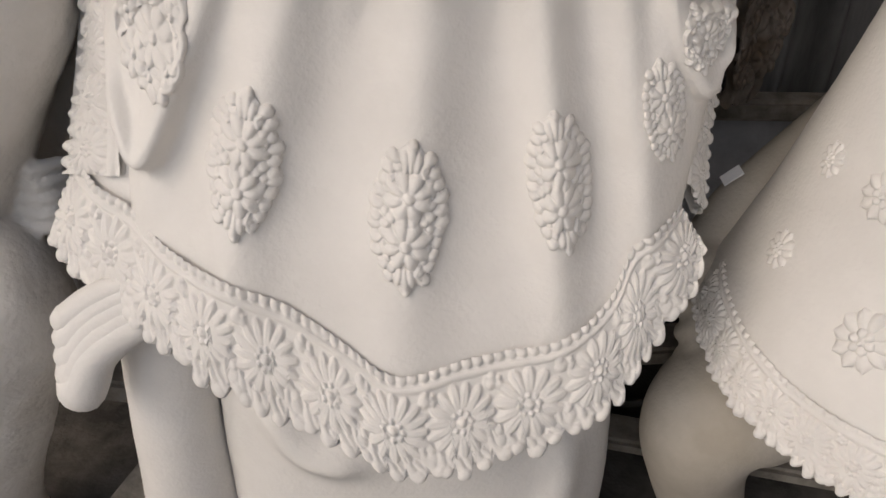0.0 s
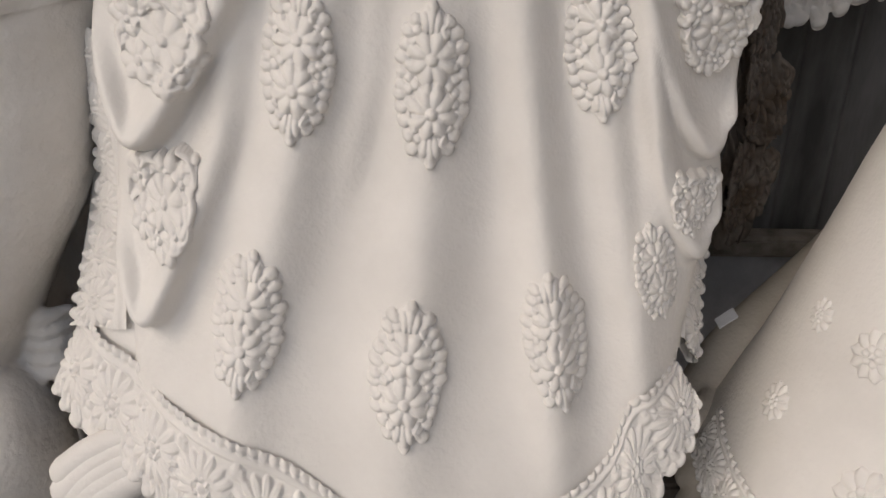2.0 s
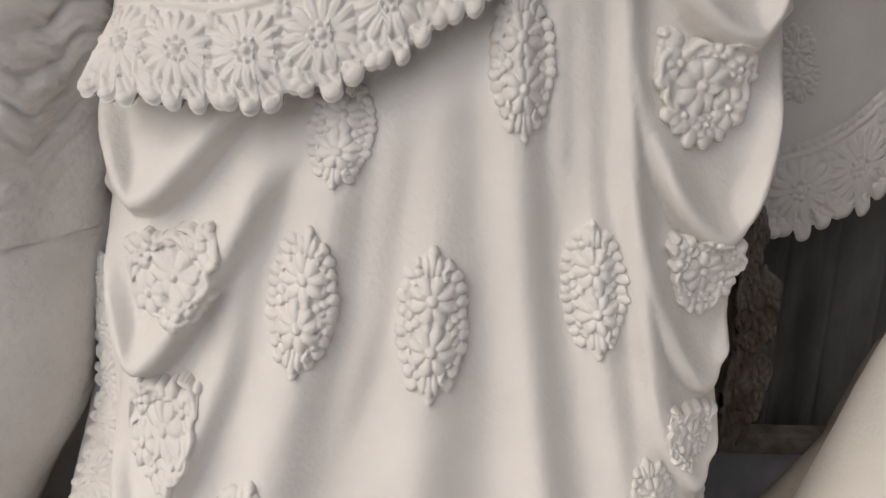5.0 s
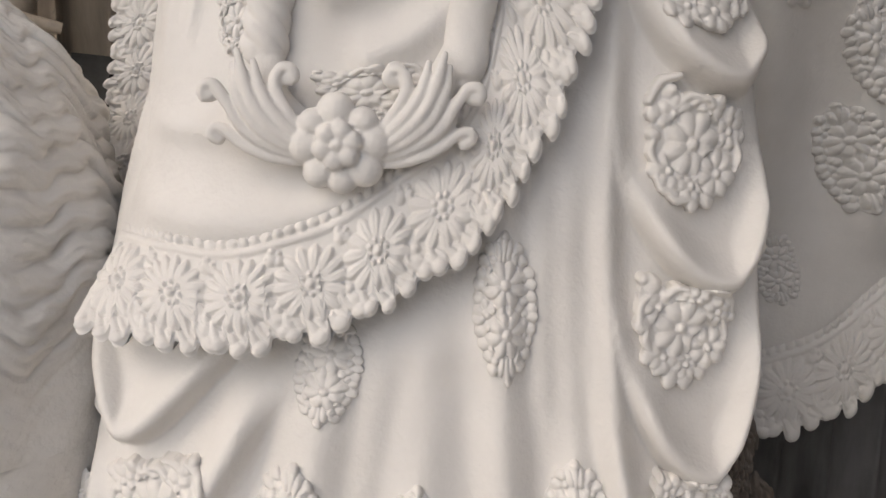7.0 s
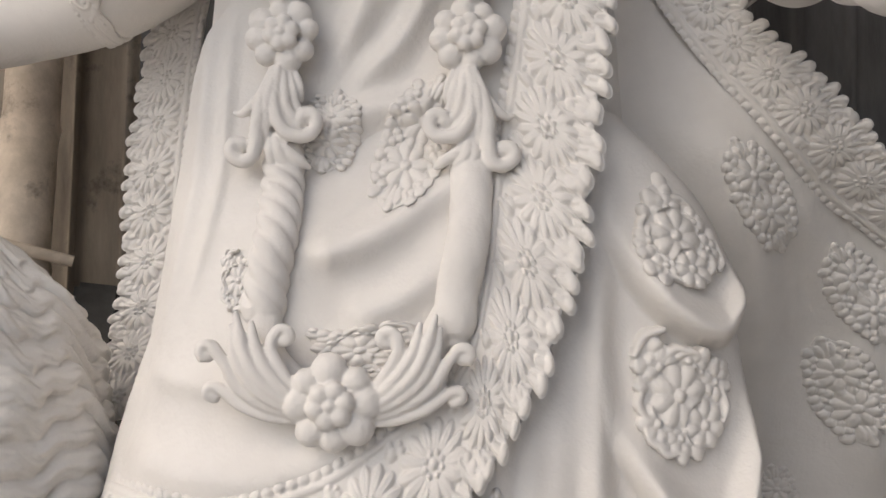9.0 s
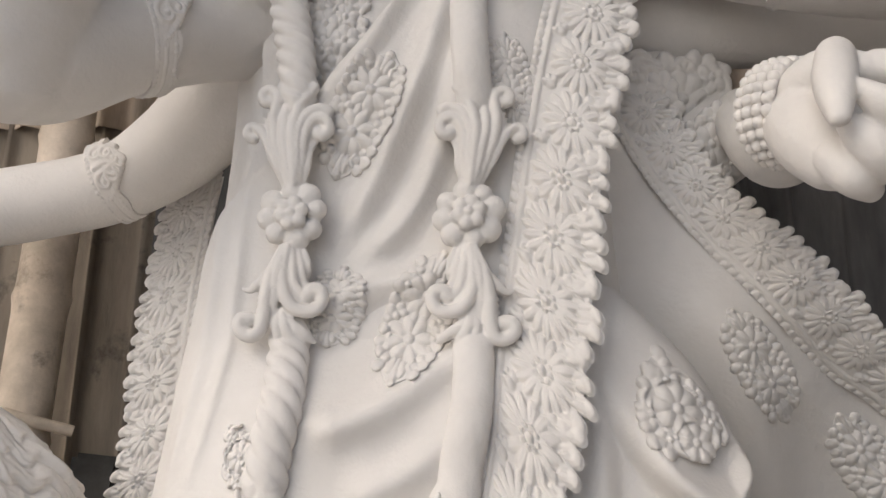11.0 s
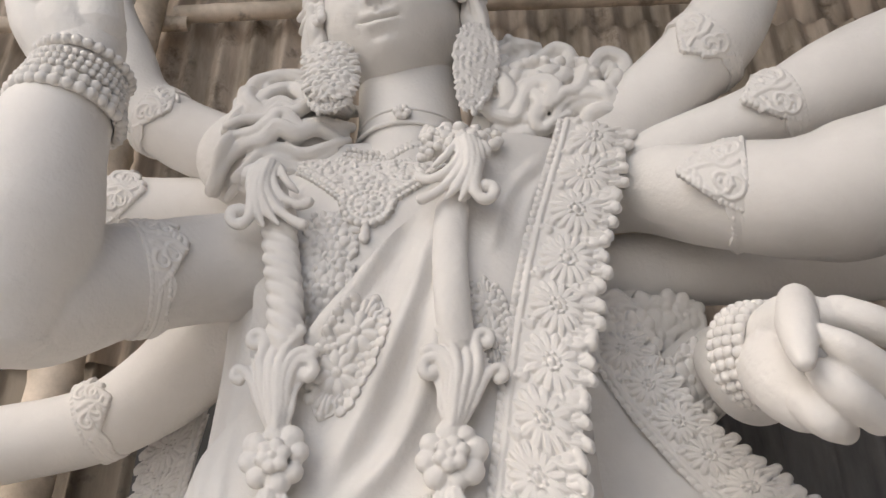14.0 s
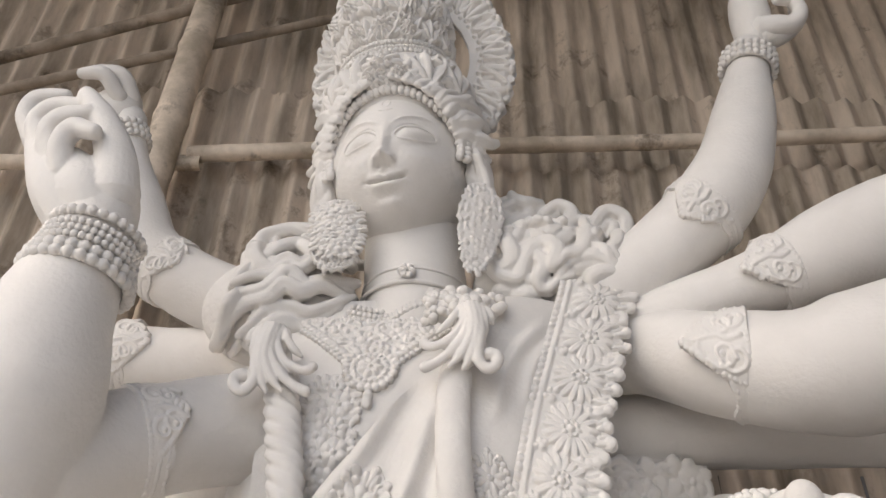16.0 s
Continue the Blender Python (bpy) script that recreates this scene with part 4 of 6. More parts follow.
# corner leaves and the blossom at the bottom
for turned in (-1, 1):
    spray(np.array(garland_point(-0.100, 1.792, -0.024)), turned, CORNER, ((56, 8, 30, 20), (84, 34, 26, 22)), 0.97)
tube(G, [garland_point(-0.19, 1.90), garland_point(-0.175, 1.83), garland_point(-0.107, 1.785), garland_point(-0.03, 1.80), garland_point(0.035, 1.90)], (0.020, 0.020, 0.022, 0.020, 0.020), 40, 20, 0.8)
big_blossom(np.array(garland_point(-0.100, 1.788, -0.038)), 0.053, 5)
fuse(G, 0.0018, 1, BODY)
G = BODY
ball(G, (0.056, 1.062, 2.752), (0.062, 0.026, 0.034), 12, 20)
for i in range(60):
    x, z = 0.056 + 0.062 * rng.uniform(-1, 1), 2.752 + 0.030 * rng.uniform(-1, 1)
    ball(G, (x, 1.035 + 3.0 * (x - 0.056) ** 2 + 0.4 * abs(z - 2.75) + rng.uniform(-.004, .004), z), rng.uniform(0.006, 0.011) * np.array((1.1, 1, 1)), 8, 12)


# ---- arms ----
def arm(pts, radii, n=70):
    tube(G, pts, radii, n, 48, ends=True)


def cuff(c, axis, r, half, seed=0, facing=(0, -1, 0), tongue=0.05, turn=0.0):
    """A moulded armlet: a band with bead rims round the arm, and a pointed shield of scrolls on its front."""
    ax = unit(np.asarray(axis, float))
    u = unit(np.asarray(facing, float) - ax * (np.asarray(facing, float) @ ax))
    w = np.cross(ax, u)
    g = np.random.default_rng(seed)
    r = float(r)

    def f(a, b, h):
        th, rad = a / r + turn, r + h
        return np.asarray(c) + b[..., None] * ax + rad[..., None] * (np.cos(th)[..., None] * u + np.sin(th)[..., None] * w)

    L = 2 * np.pi * r
    B, A = np.meshgrid(np.linspace(-0.04 - tongue, 0.026, 130), np.linspace(-L / 2, L / 2, 260), indexing="ij")
    H, wide = 0.0062, 1.15 * half
    # the shield narrows in a curve to its tip
    k = np.clip((-B + 0.004) / (0.03 + tongue), 0, 1)
    shield = (B < 0.02) & (k < 0.995) & (np.abs(A) < wide * (1 - k ** 1.3) * (1 + 0.07 * np.cos(k * 34)))
    band = (B > -0.016 - 0.004 * np.cos(A / 0.011)) & (B < 0.020)
    m = Relief(A, B, np.where(band | shield, 0.0036, -0.035))
    for b in (0.016, -0.010):
        for x in np.arange(-L / 2, L / 2, 0.0092):
            m.bead(x + g.uniform(-.001, .001), b, 0.0048, H * g.uniform(.7, .9))
    m.band([(-L / 2, 0.004), (0, 0.004), (L / 2, 0.004)], (0.0045, 0.0045, 0.0045), H * 0.8, 20)
    m.H = np.where(shield & (B < 0.008), 0.0038, m.H)
    # its rim, and scrolls and buds that fill it
    for q in np.linspace(0.0, 0.97, 13):
        for sd in (-1, 1):
            m.bead(sd * wide * (1 - q ** 1.3) * 0.93, 0.004 - q * (0.03 + tongue), 0.0058, H * g.uniform(.75, 1))
    for sd in (-1, 1):
        for y, size in ((-0.004, 0.44), (-0.022, 0.34)):
            x0, rr = sd * wide * size, wide * 0.30
            m.band([(x0 + rr * (1 - 0.10 * i) * math.cos(sd * (0.9 * i - 1.2)), y + rr * (1 - 0.10 * i) * math.sin(0.9 * i - 1.2)) for i in range(8)], (0.0045, 0.0050, 0.0040), H * 1.1, 30)
            m.bead(x0, y, 0.0055, H * 1.2)
    m.band([(0.0, 0.006), (0.004, -0.012), (-0.003, -0.03), (0.002, -0.02 - 0.8 * tongue)], (0.006, 0.006, 0.0045), H * 1.15, 16)
    for i in range(12):
        q = g.uniform(0.05, 0.8)
        m.leaf(g.uniform(-.8, .8) * wide * (1 - q ** 1.3), 0.002 - q * (0.03 + tongue), g.uniform(0, 6.3), 0.016, 0.0048, H * g.uniform(.8, 1.1))
    faces = quads(*m.H.shape)
    faces = faces[(m.H.ravel()[faces] > 0).all(1)]
    G.add(f(A, B, m.H - 0.0010), faces)
    edge = quads(*m.H.shape)
    edge = edge[(m.H.ravel()[edge] > 0).any(1) & ~(m.H.ravel()[edge] > 0).all(1)]
    G.add(f(A, B, np.where(m.H > 0, m.H, -0.004) - 0.0010), edge)


def bangles(c, axis, radii, gap=0.016, bead=0.008, facing=(0, -1, 0)):
    ax = unit(np.asarray(axis, float))
    u = unit(np.asarray(facing, float) - ax * (np.asarray(facing, float) @ ax))
    w = np.cross(ax, u)
    for i, r in enumerate(radii):
        m = np.asarray(c) + ax * gap * (i - (len(radii) - 1) / 2)
        count = int(2 * np.pi * r / (bead * 1.75))
        for t in np.arange(count) * 2 * np.pi / count:
            ball(G, m + r * (math.cos(t) * u + math.sin(t) * w), (bead,) * 3, 6, 8)
        t = np.linspace(0, 2 * np.pi, 40)
        tube(G, m + (r - 0.003) * (np.cos(t)[:, None] * u + np.sin(t)[:, None] * w), (bead * 0.8,) * 40, 60, 8, ends=False)


def fingers(rows, r):
    for pts in rows:
        rad = np.interp(np.linspace(0, 1, len(pts)), [0, 0.5, 1], [r * 1.05, r, r * 0.72])
        tube(G, pts, rad, 26, 16)


LEFT_GRIP = [
    ([(-0.653, 0.895, 2.955), (-0.677, 0.885, 3.006), (-0.665, 0.880, 3.038), (-0.618, 0.875, 3.042)], (0.019, 0.0175, 0.0165, 0.011)),
    ([(-0.623, 0.880, 2.918), (-0.644, 0.870, 2.973), (-0.620, 0.860, 2.996), (-0.566, 0.850, 2.992)], (0.02, 0.018, 0.017, 0.0125)),
    ([(-0.591, 0.865, 2.881), (-0.605, 0.850, 2.927), (-0.586, 0.840, 2.952), (-0.544, 0.835, 2.961)], (0.02, 0.0185, 0.0175, 0.013)),
    ([(-0.559, 0.855, 2.852), (-0.569, 0.838, 2.891), (-0.554, 0.830, 2.919), (-0.515, 0.820, 2.904)], (0.021, 0.019, 0.018, 0.0135)),
    ([(-0.485, 0.880, 2.830), (-0.494, 0.865, 2.893), (-0.525, 0.850, 2.958), (-0.563, 0.845, 3.008)], (0.04, 0.032, 0.0245, 0.0165)),
    ([(-0.503, 0.895, 2.786), (-0.533, 0.885, 2.839), (-0.565, 0.880, 2.881)], (0.05, 0.052, 0.036)),
    ([(-0.530, 0.895, 2.786), (-0.570, 0.885, 2.838), (-0.605, 0.885, 2.894), (-0.635, 0.888, 2.942)], (0.046, 0.044, 0.036, 0.026)),
]
# raised arm in front, at the left
BODY, G = G, Sculpt()
arm([(-0.22, 1.20, 2.60), (-0.33, 1.15, 2.57), (-0.44, 1.06, 2.50), (-0.52, 0.97, 2.42), (-0.53, 0.91, 2.42)], (0.10, 0.088, 0.085, 0.090, 0.075))
arm([(-0.53, 0.94, 2.39), (-0.525, 0.91, 2.50), (-0.525, 0.90, 2.60), (-0.508, 0.90, 2.72), (-0.502, 0.90, 2.83)], (0.080, 0.098, 0.090, 0.066, 0.052))
fuse(G, 0.005, 8, BODY)
G = BODY
bangles((-0.506, 0.90, 2.690), (0.1, 0, 1), (0.078, 0.075), 0.016, 0.0092)
bangles((-0.502, 0.90, 2.730), (0.1, 0, 1), (0.072, 0.069, 0.067), 0.0135, 0.0060)
bangles((-0.497, 0.90, 2.764), (0.1, 0, 1), (0.066,), 0.016, 0.0082)
cuff((-0.425, 1.075, 2.51), (-0.75, -0.55, -0.35), 0.088, 0.060, seed=2, tongue=0.02)
BODY, G = G, Sculpt()
for pts, radii in LEFT_GRIP:
    tube(G, pts, radii, 40, 22)
fuse(G, 0.0025, 3, BODY)
G = BODY
# rear raised arm at the left, its hand beside the first
arm([(-0.26, 1.28, 2.80), (-0.38, 1.28, 2.885), (-0.50, 1.29, 2.95), (-0.59, 1.28, 3.02), (-0.635, 1.26, 3.13), (-0.675, 1.245, 3.25), (-0.70, 1.24, 3.36)], (0.085, 0.072, 0.070, 0.066, 0.056, 0.040, 0.034), 90)
cuff((-0.535, 1.29, 2.972), (-0.8, 0.03, 0.5), 0.071, 0.058, seed=3, tongue=0.02)
bangles((-0.690, 1.24, 3.295), (-0.4, 0, 0.9), (0.043, 0.044, 0.045), 0.018, 0.008)
ball(G, (-0.735, 1.23, 3.39), (0.055, 0.040, 0.055), 14, 20)
fingers([[(-0.70, 1.22, 3.40), (-0.72, 1.18, 3.44), (-0.77, 1.17, 3.445)], [(-0.72, 1.2, 3.39), (-0.75, 1.16, 3.42), (-0.80, 1.16, 3.42)]], 0.018)
# third arm at the left, passing behind
arm([(-0.22, 1.30, 2.72), (-0.36, 1.33, 2.79), (-0.52, 1.36, 2.80), (-0.70, 1.36, 2.82), (-0.95, 1.34, 2.90)], (0.09, 0.075, 0.072, 0.07, 0.06))
cuff((-0.60, 1.36, 2.812), (-1, 0, 0.05), 0.074, 0.060, seed=4, tongue=0.03)
# low arm at the left
arm([(-0.20, 1.22, 2.60), (-0.33, 1.29, 2.54), (-0.46, 1.35, 2.44), (-0.58, 1.37, 2.375), (-0.75, 1.37, 2.335), (-1.0, 1.36, 2.28)], (0.09, 0.085, 0.078, 0.066, 0.066, 0.055))
cuff((-0.56, 1.366, 2.385), (-0.9, 0.1, -0.40), 0.071, 0.052, seed=5, tongue=0.02)
# great arm at the right
arm([(0.227, 1.260, 2.768), (0.368, 1.190, 2.753), (0.452, 1.100, 2.684), (0.499, 1.060, 2.656), (0.571, 1.030, 2.633), (0.655, 1.020, 2.644), (0.763, 1.000, 2.689)], (0.075, 0.076, 0.082, 0.087, 0.094, 0.108, 0.095))
cuff((0.490, 1.060, 2.657), (0.93, -0.34, -0.05), 0.0875, 0.068, seed=6, tongue=0.055)
# raised arm at the right
arm([(0.28, 1.20, 2.82), (0.39, 1.155, 2.905), (0.50, 1.115, 3.00), (0.575, 1.105, 3.11), (0.628, 1.11, 3.26), (0.672, 1.12, 3.41), (0.685, 1.12, 3.48)], (0.085, 0.074, 0.076, 0.074, 0.064, 0.046, 0.042), 90)
cuff((0.50, 1.115, 3.00), (0.75, -0.2, 0.62), 0.078, 0.062, seed=7, tongue=0.035)
bangles((0.678, 1.12, 3.435), (0.2, 0, 1), (0.056, 0.056, 0.055), 0.018, 0.0085)
for pts, radii in (([(0.708, 1.120, 3.517), (0.709, 1.110, 3.585), (0.709, 1.100, 3.634), (0.718, 1.090, 3.696)], (0.04, 0.046, 0.042, 0.03)), ([(0.717, 1.100, 3.532), (0.749, 1.085, 3.527), (0.782, 1.075, 3.527), (0.800, 1.065, 3.558), (0.786, 1.060, 3.588), (0.752, 1.055, 3.584)], (0.034, 0.026, 0.02, 0.017, 0.016, 0.013)), ([(0.723, 1.110, 3.515), (0.766, 1.100, 3.523), (0.801, 1.090, 3.555), (0.812, 1.090, 3.613)], (0.032, 0.022, 0.018, 0.016)), ([(0.703, 1.080, 3.617), (0.724, 1.060, 3.653), (0.754, 1.050, 3.640), (0.761, 1.050, 3.594)], (0.024, 0.018, 0.016, 0.014))):
    tube(G, pts, radii, 40, 20)
# middle arm at the right
arm([(0.28, 1.22, 2.76), (0.42, 1.14, 2.80), (0.56, 1.10, 2.84), (0.70, 1.09, 2.90), (0.85, 1.08, 2.96), (1.05, 1.05, 3.02)], (0.06, 0.052, 0.056, 0.085, 0.10, 0.09))
cuff((0.60, 1.097, 2.858), (0.9, -0.1, 0.33), 0.068, 0.060, seed=8, tongue=0.05)
# shaded arm behind, and the forearm that comes forward with a closed fist
arm([(0.25, 1.32, 2.63), (0.45, 1.30, 2.655), (0.70, 1.28, 2.655), (1.0, 1.26, 2.65)], (0.078, 0.072, 0.068, 0.06))
FIST = [
    ([(0.491, 1.260, 2.476), (0.467, 1.080, 2.350), (0.441, 0.940, 2.322), (0.433, 0.900, 2.312)], (0.048, 0.054, 0.046, 0.044)),
    ([(0.427, 0.910, 2.324), (0.421, 0.860, 2.278), (0.428, 0.830, 2.237), (0.440, 0.820, 2.217)], (0.044, 0.046, 0.034, 0.018)),
    ([(0.429, 0.910, 2.335), (0.433, 0.855, 2.345), (0.448, 0.820, 2.337), (0.468, 0.810, 2.333)], (0.042, 0.034, 0.024, 0.018)),
    ([(0.425, 0.875, 2.316), (0.448, 0.855, 2.290), (0.476, 0.850, 2.281)], (0.04, 0.032, 0.026)),
    ([(0.429, 0.815, 2.355), (0.412, 0.785, 2.311), (0.399, 0.757, 2.270), (0.396, 0.750, 2.254)], (0.02, 0.0225, 0.016, 0.0115)),
    ([(0.469, 0.810, 2.339), (0.492, 0.800, 2.324), (0.523, 0.805, 2.313)], (0.0205, 0.0205, 0.021)),
    ([(0.428, 0.765, 2.290), (0.451, 0.765, 2.271), (0.499, 0.785, 2.247)], (0.0115, 0.0185, 0.02)),
    ([(0.423, 0.785, 2.259), (0.442, 0.775, 2.230), (0.479, 0.795, 2.211)], (0.014, 0.0205, 0.0185)),
    ([(0.415, 0.815, 2.237), (0.430, 0.805, 2.212), (0.454, 0.820, 2.205)], (0.02, 0.02, 0.014)),
]
bangles((0.423, 0.925, 2.334), (-0.45, 0.85, 0.15), (0.058, 0.061, 0.062, 0.060), 0.0125, 0.0078)
BODY, G = G, Sculpt()
for pts, radii in FIST:
    tube(G, pts, radii, 44, 28)
fuse(G, 0.0021, 2, BODY)
G = BODY
# ragged cloth behind the fist
for x, z, y, size, rot in ((0.405, 2.50, 1.27, 0.085, 10), (0.44, 2.42, 1.25, 0.06, 40), (0.32, 2.475, 1.235, 0.075, 70)):
    lay(G, cluster(rng), on(lambda X, Z: 0 * X + y + 0.25 * (X - x) - 0.4 * (Z - z), x, z, rot, size, size, 0.06))


# ---- head ----
# local axes: x to the statue's left, -y ahead, z up; the head bows, leans and turns a little
HEAD = np.array(Matrix.Rotation(radians(-10), 3, "Z") @ Matrix.Rotation(radians(-3), 3, "Y") @ Matrix.Rotation(radians(13), 3, "X"))
HEAD = HEAD @ np.diag((1.14, 1.10, 1.22))
HC = np.array((-0.093, 1.005, 3.092)) - HEAD @ np.array((0, -0.150, 0.020))


def inhead(*p):
    return HEAD @ np.array(p, float) + HC


def bump(x, z, cx, cz, wx, wz):
    return np.exp(-((x - cx) / wx) ** 2 - ((z - cz) / wz) ** 2)


def face_depth(x, z):
    """Height of the face towards the front over its oval, in head coordinates."""
    ax = np.abs(x)
    f = 0.012 * bump(x, z, 0, -0.02, 0.06, 0.10)
    f += 0.010 * bump(ax, z, 0.058, -0.026, 0.036, 0.032)
    f += 0.011 * bump(x, z, 0, -0.086, 0.028, 0.020)
    # brow that runs down into the bridge of the nose
    arch = 0.040 + 0.024 * np.sin(np.clip((ax - 0.004) / 0.092, 0, 1) * np.pi * 0.80)
    f -= 0.0080 * step(0.006, -0.020, z - arch) * step(0.010, 0.046, ax) * step(-0.020, 0.010, z) * step(0.100, 0.062, ax)
    f += 0.0032 * np.exp(-((z - arch) / 0.0034) ** 2) * step(0.004, 0.026, ax) * step(0.098, 0.055, ax)
    # nose, set a touch aside to fit the camera's view
    nx = x + 0.006 * step(0.050, -0.020, z)
    na = np.abs(nx)
    f += 0.0150 * np.exp(-(nx / (0.0105 + 0.0030 * step(0.0, -0.02, z))) ** 2) * step(0.066, -0.016, z) * step(-0.034, -0.016, z)
    f += 0.0095 * bump(nx, z, 0, -0.0200, 0.0095, 0.0080) + 0.0085 * bump(na, z, 0.0140, -0.0235, 0.0054, 0.0056)
    f -= 0.0040 * bump(na, z, 0.0075, -0.0325, 0.0036, 0.0030)
    f -= 0.0030 * bump(na, z, 0.0245, -0.022, 0.006, 0.012)
    f -= 0.0060 * bump(ax, z, 0.0215, 0.0290, 0.0095, 0.0140)
    # eyes: a ball between two lids, and the crease over it
    u = np.clip((ax - 0.047) / 0.0315, -1, 1)
    arc = np.sqrt(1 - u * u)
    mid = 0.0225 + 0.05 * (ax - 0.047)
    upper, lower = mid + 0.0150 * arc ** 1.1, mid - 0.0110 * arc ** 0.9
    near = step(0.0335, 0.0300, np.abs(ax - 0.047))
    f += 0.0170 * np.clip(1 - ((ax - 0.048) / 0.038) ** 2, 0, 1) ** 1.4 * np.exp(-((z - mid - 0.001) / 0.0165) ** 2)
    gap = step(-0.0007, 0.0007, upper - z) * step(-0.0007, 0.0007, z - lower) * near
    f -= 0.0022 * gap
    f += 0.0028 * np.exp(-((z - upper - 0.0012) / 0.0017) ** 2) * near * arc ** 0.6 + 0.0016 * np.exp(-((z - lower + 0.0014) / 0.0018) ** 2) * near * arc ** 0.6
    f -= 0.0030 * np.exp(-((z - upper - 0.0072 * arc ** 0.5 - 0.001) / 0.0020) ** 2) * near * arc
    # lips with upturned corners
    lz = -0.0515 + 4.2 * nx * nx
    full = np.clip(1 - (nx / 0.0320) ** 2, 0, 1) ** 0.8
    bow = 0.0060 - 0.0024 * np.exp(-(nx / 0.0045) ** 2)
    f += 0.0058 * np.exp(-((z - lz - bow) / 0.0048) ** 2) * full + 0.0082 * np.exp(-((z - lz + 0.0076) / 0.0062) ** 2) * full ** 1.3
    f -= 0.0080 * np.exp(-((z - lz) / 0.0017) ** 2) * step(0.0365, 0.0260, na)
    f -= 0.0026 * bump(na, z, 0.0355, -0.0465, 0.005, 0.005) + 0.0026 * bump(nx, z, 0, -0.0405, 0.0035, 0.0040)
    f -= 0.004 * bump(nx, z, 0, -0.0715, 0.018, 0.006)
    # mark on the brow
    f += 0.0022 * np.exp(-((np.hypot(x, (z - 0.094) * 0.8) - 0.0070) / 0.0017) ** 2) + 0.0022 * np.exp(-((np.hypot(x, z - 0.090) - 0.0150) / 0.0017) ** 2) * step(0.082, 0.077, z)
    return f


th, ph = np.meshgrid(np.linspace(0.03, np.pi - 0.03, 520), np.linspace(-np.pi, np.pi, 640), indexing="ij")
th, ph = th + 0.22 * np.sin(2 * th), ph - 0.60 * np.sin(ph)
hx, hz = np.sin(th) * np.sin(ph), np.cos(th)
hy = -np.sin(th) * np.cos(ph)
wid = 0.114 * ease(hz, (-1, -0.8, -0.45, 0.1, 0.6, 1), (0.92, 0.98, 1.03, 1.02, 1.0, 1.0))
px_, pz_ = hx * wid, hz * np.where(hz < 0, 0.130, 0.156) + 0.010
py_ = hy * 0.140
py_ = py_ - face_depth(px_, pz_) * step(0.15, 0.50, -hy)
G.grid(np.stack([px_, py_, pz_], -1) @ HEAD.T + HC)
ball(G, inhead(-0.004, 0.015, 0.045), (0.152, 0.142, 0.166), 20, 36, np.array(Matrix.Rotation(radians(13), 3, "X")))
# neck and its band
tube(G, [(-0.04, 1.26, 2.66), (-0.033, 1.245, 2.76), (-0.032, 1.228, 2.88), (-0.045, 1.21, 3.03)], (0.095, 0.100, 0.099, 0.092), 40, 48, ends=False)
t = np.linspace(0, 2 * np.pi, 40)
tube(G, np.stack([-0.033 + 0.104 * np.sin(t), 1.232 - 0.103 * np.cos(t), 2.852 + 0.0 * t], -1), (0.0045,) * 40, 80, 10, ends=False)
tube(G, np.stack([-0.033 + 0.099 * np.sin(t), 1.228 - 0.099 * np.cos(t), 2.882 + 0.0 * t], -1), (0.0035,) * 40, 80, 8, ends=False)
lay(G, blossom(0, 0, 1, 6, 0.5), flat_on((-0.045, 1.122, 2.868), 0, 0.016))
# shoulders
ball(G, (-0.03, 1.25, 2.69), (0.33, 0.10, 0.10), 24, 40)


def chest(x, z):
    return 1.088 + 0.075 * step(2.62, 2.84, z) + 2.2 * np.clip(np.abs(x + 0.06) - 0.09, 0, 1) ** 2 + 0.35 * np.clip(2.5 - z, 0, 1)


# bodice and necklace
a, b = np.meshgrid(np.linspace(-0.26, 0.16, 90), np.linspace(2.40, 2.83, 70), indexing="ij")
G.grid(np.stack([a, chest(a, b), b], -1))
Z, X = np.meshgrid(np.linspace(2.545, 2.815, 190), np.linspace(-0.225, 0.075, 200), indexing="ij")
NX0 = -0.092
side = np.abs(X - NX0) / 0.115
low, high = 2.630 + 0.125 * side ** 0.95, 2.778 + 0.010 * side ** 1.3
bib = (Z > low - 0.006) & (Z < np.minimum(high, 2.795)) & (side < 1.22)
m = Relief(X, Z, np.where(bib | (np.hypot(X - NX0, Z - 2.655) < 0.040), 0.004, -0.05))
K = 0.0105
for gx in np.arange(-0.215, 0.065, 0.0125):
    for gz in np.arange(2.59, 2.80, 0.0125):
        x, z = gx + rng.uniform(-.004, .004), gz + rng.uniform(-.004, .004)
        d = abs(x - NX0) / 0.115
        if d < 1.2 and 2.638 + 0.125 * d ** 0.95 < z < 2.774 + 0.010 * d ** 1.3:
            if rng.random() < 0.6:
                m.bead(x, z, rng.uniform(0.0055, 0.0085), K * rng.uniform(.6, .95))
            else:
                m.leaf(x, z, rng.uniform(0, 6.3), 0.018, 0.0055, K * 0.9)
for d in np.linspace(0.28, 1.2, 15):
    for sd in (-1, 1):
        m.bead(NX0 + sd * 0.115 * d, 2.633 + 0.125 * d ** 0.95, 0.0082, K)
        m.bead(NX0 + sd * 0.115 * (d + 0.03), 2.619 + 0.125 * d ** 0.95, 0.0062, K * 0.8)
        m.bead(NX0 + sd * 0.115 * d, 2.774 + 0.010 * d ** 1.3, 0.0055, K * 0.7)
m.H = np.where(np.hypot(X - NX0, Z - 2.655) < 0.041, 0.005, m.H)
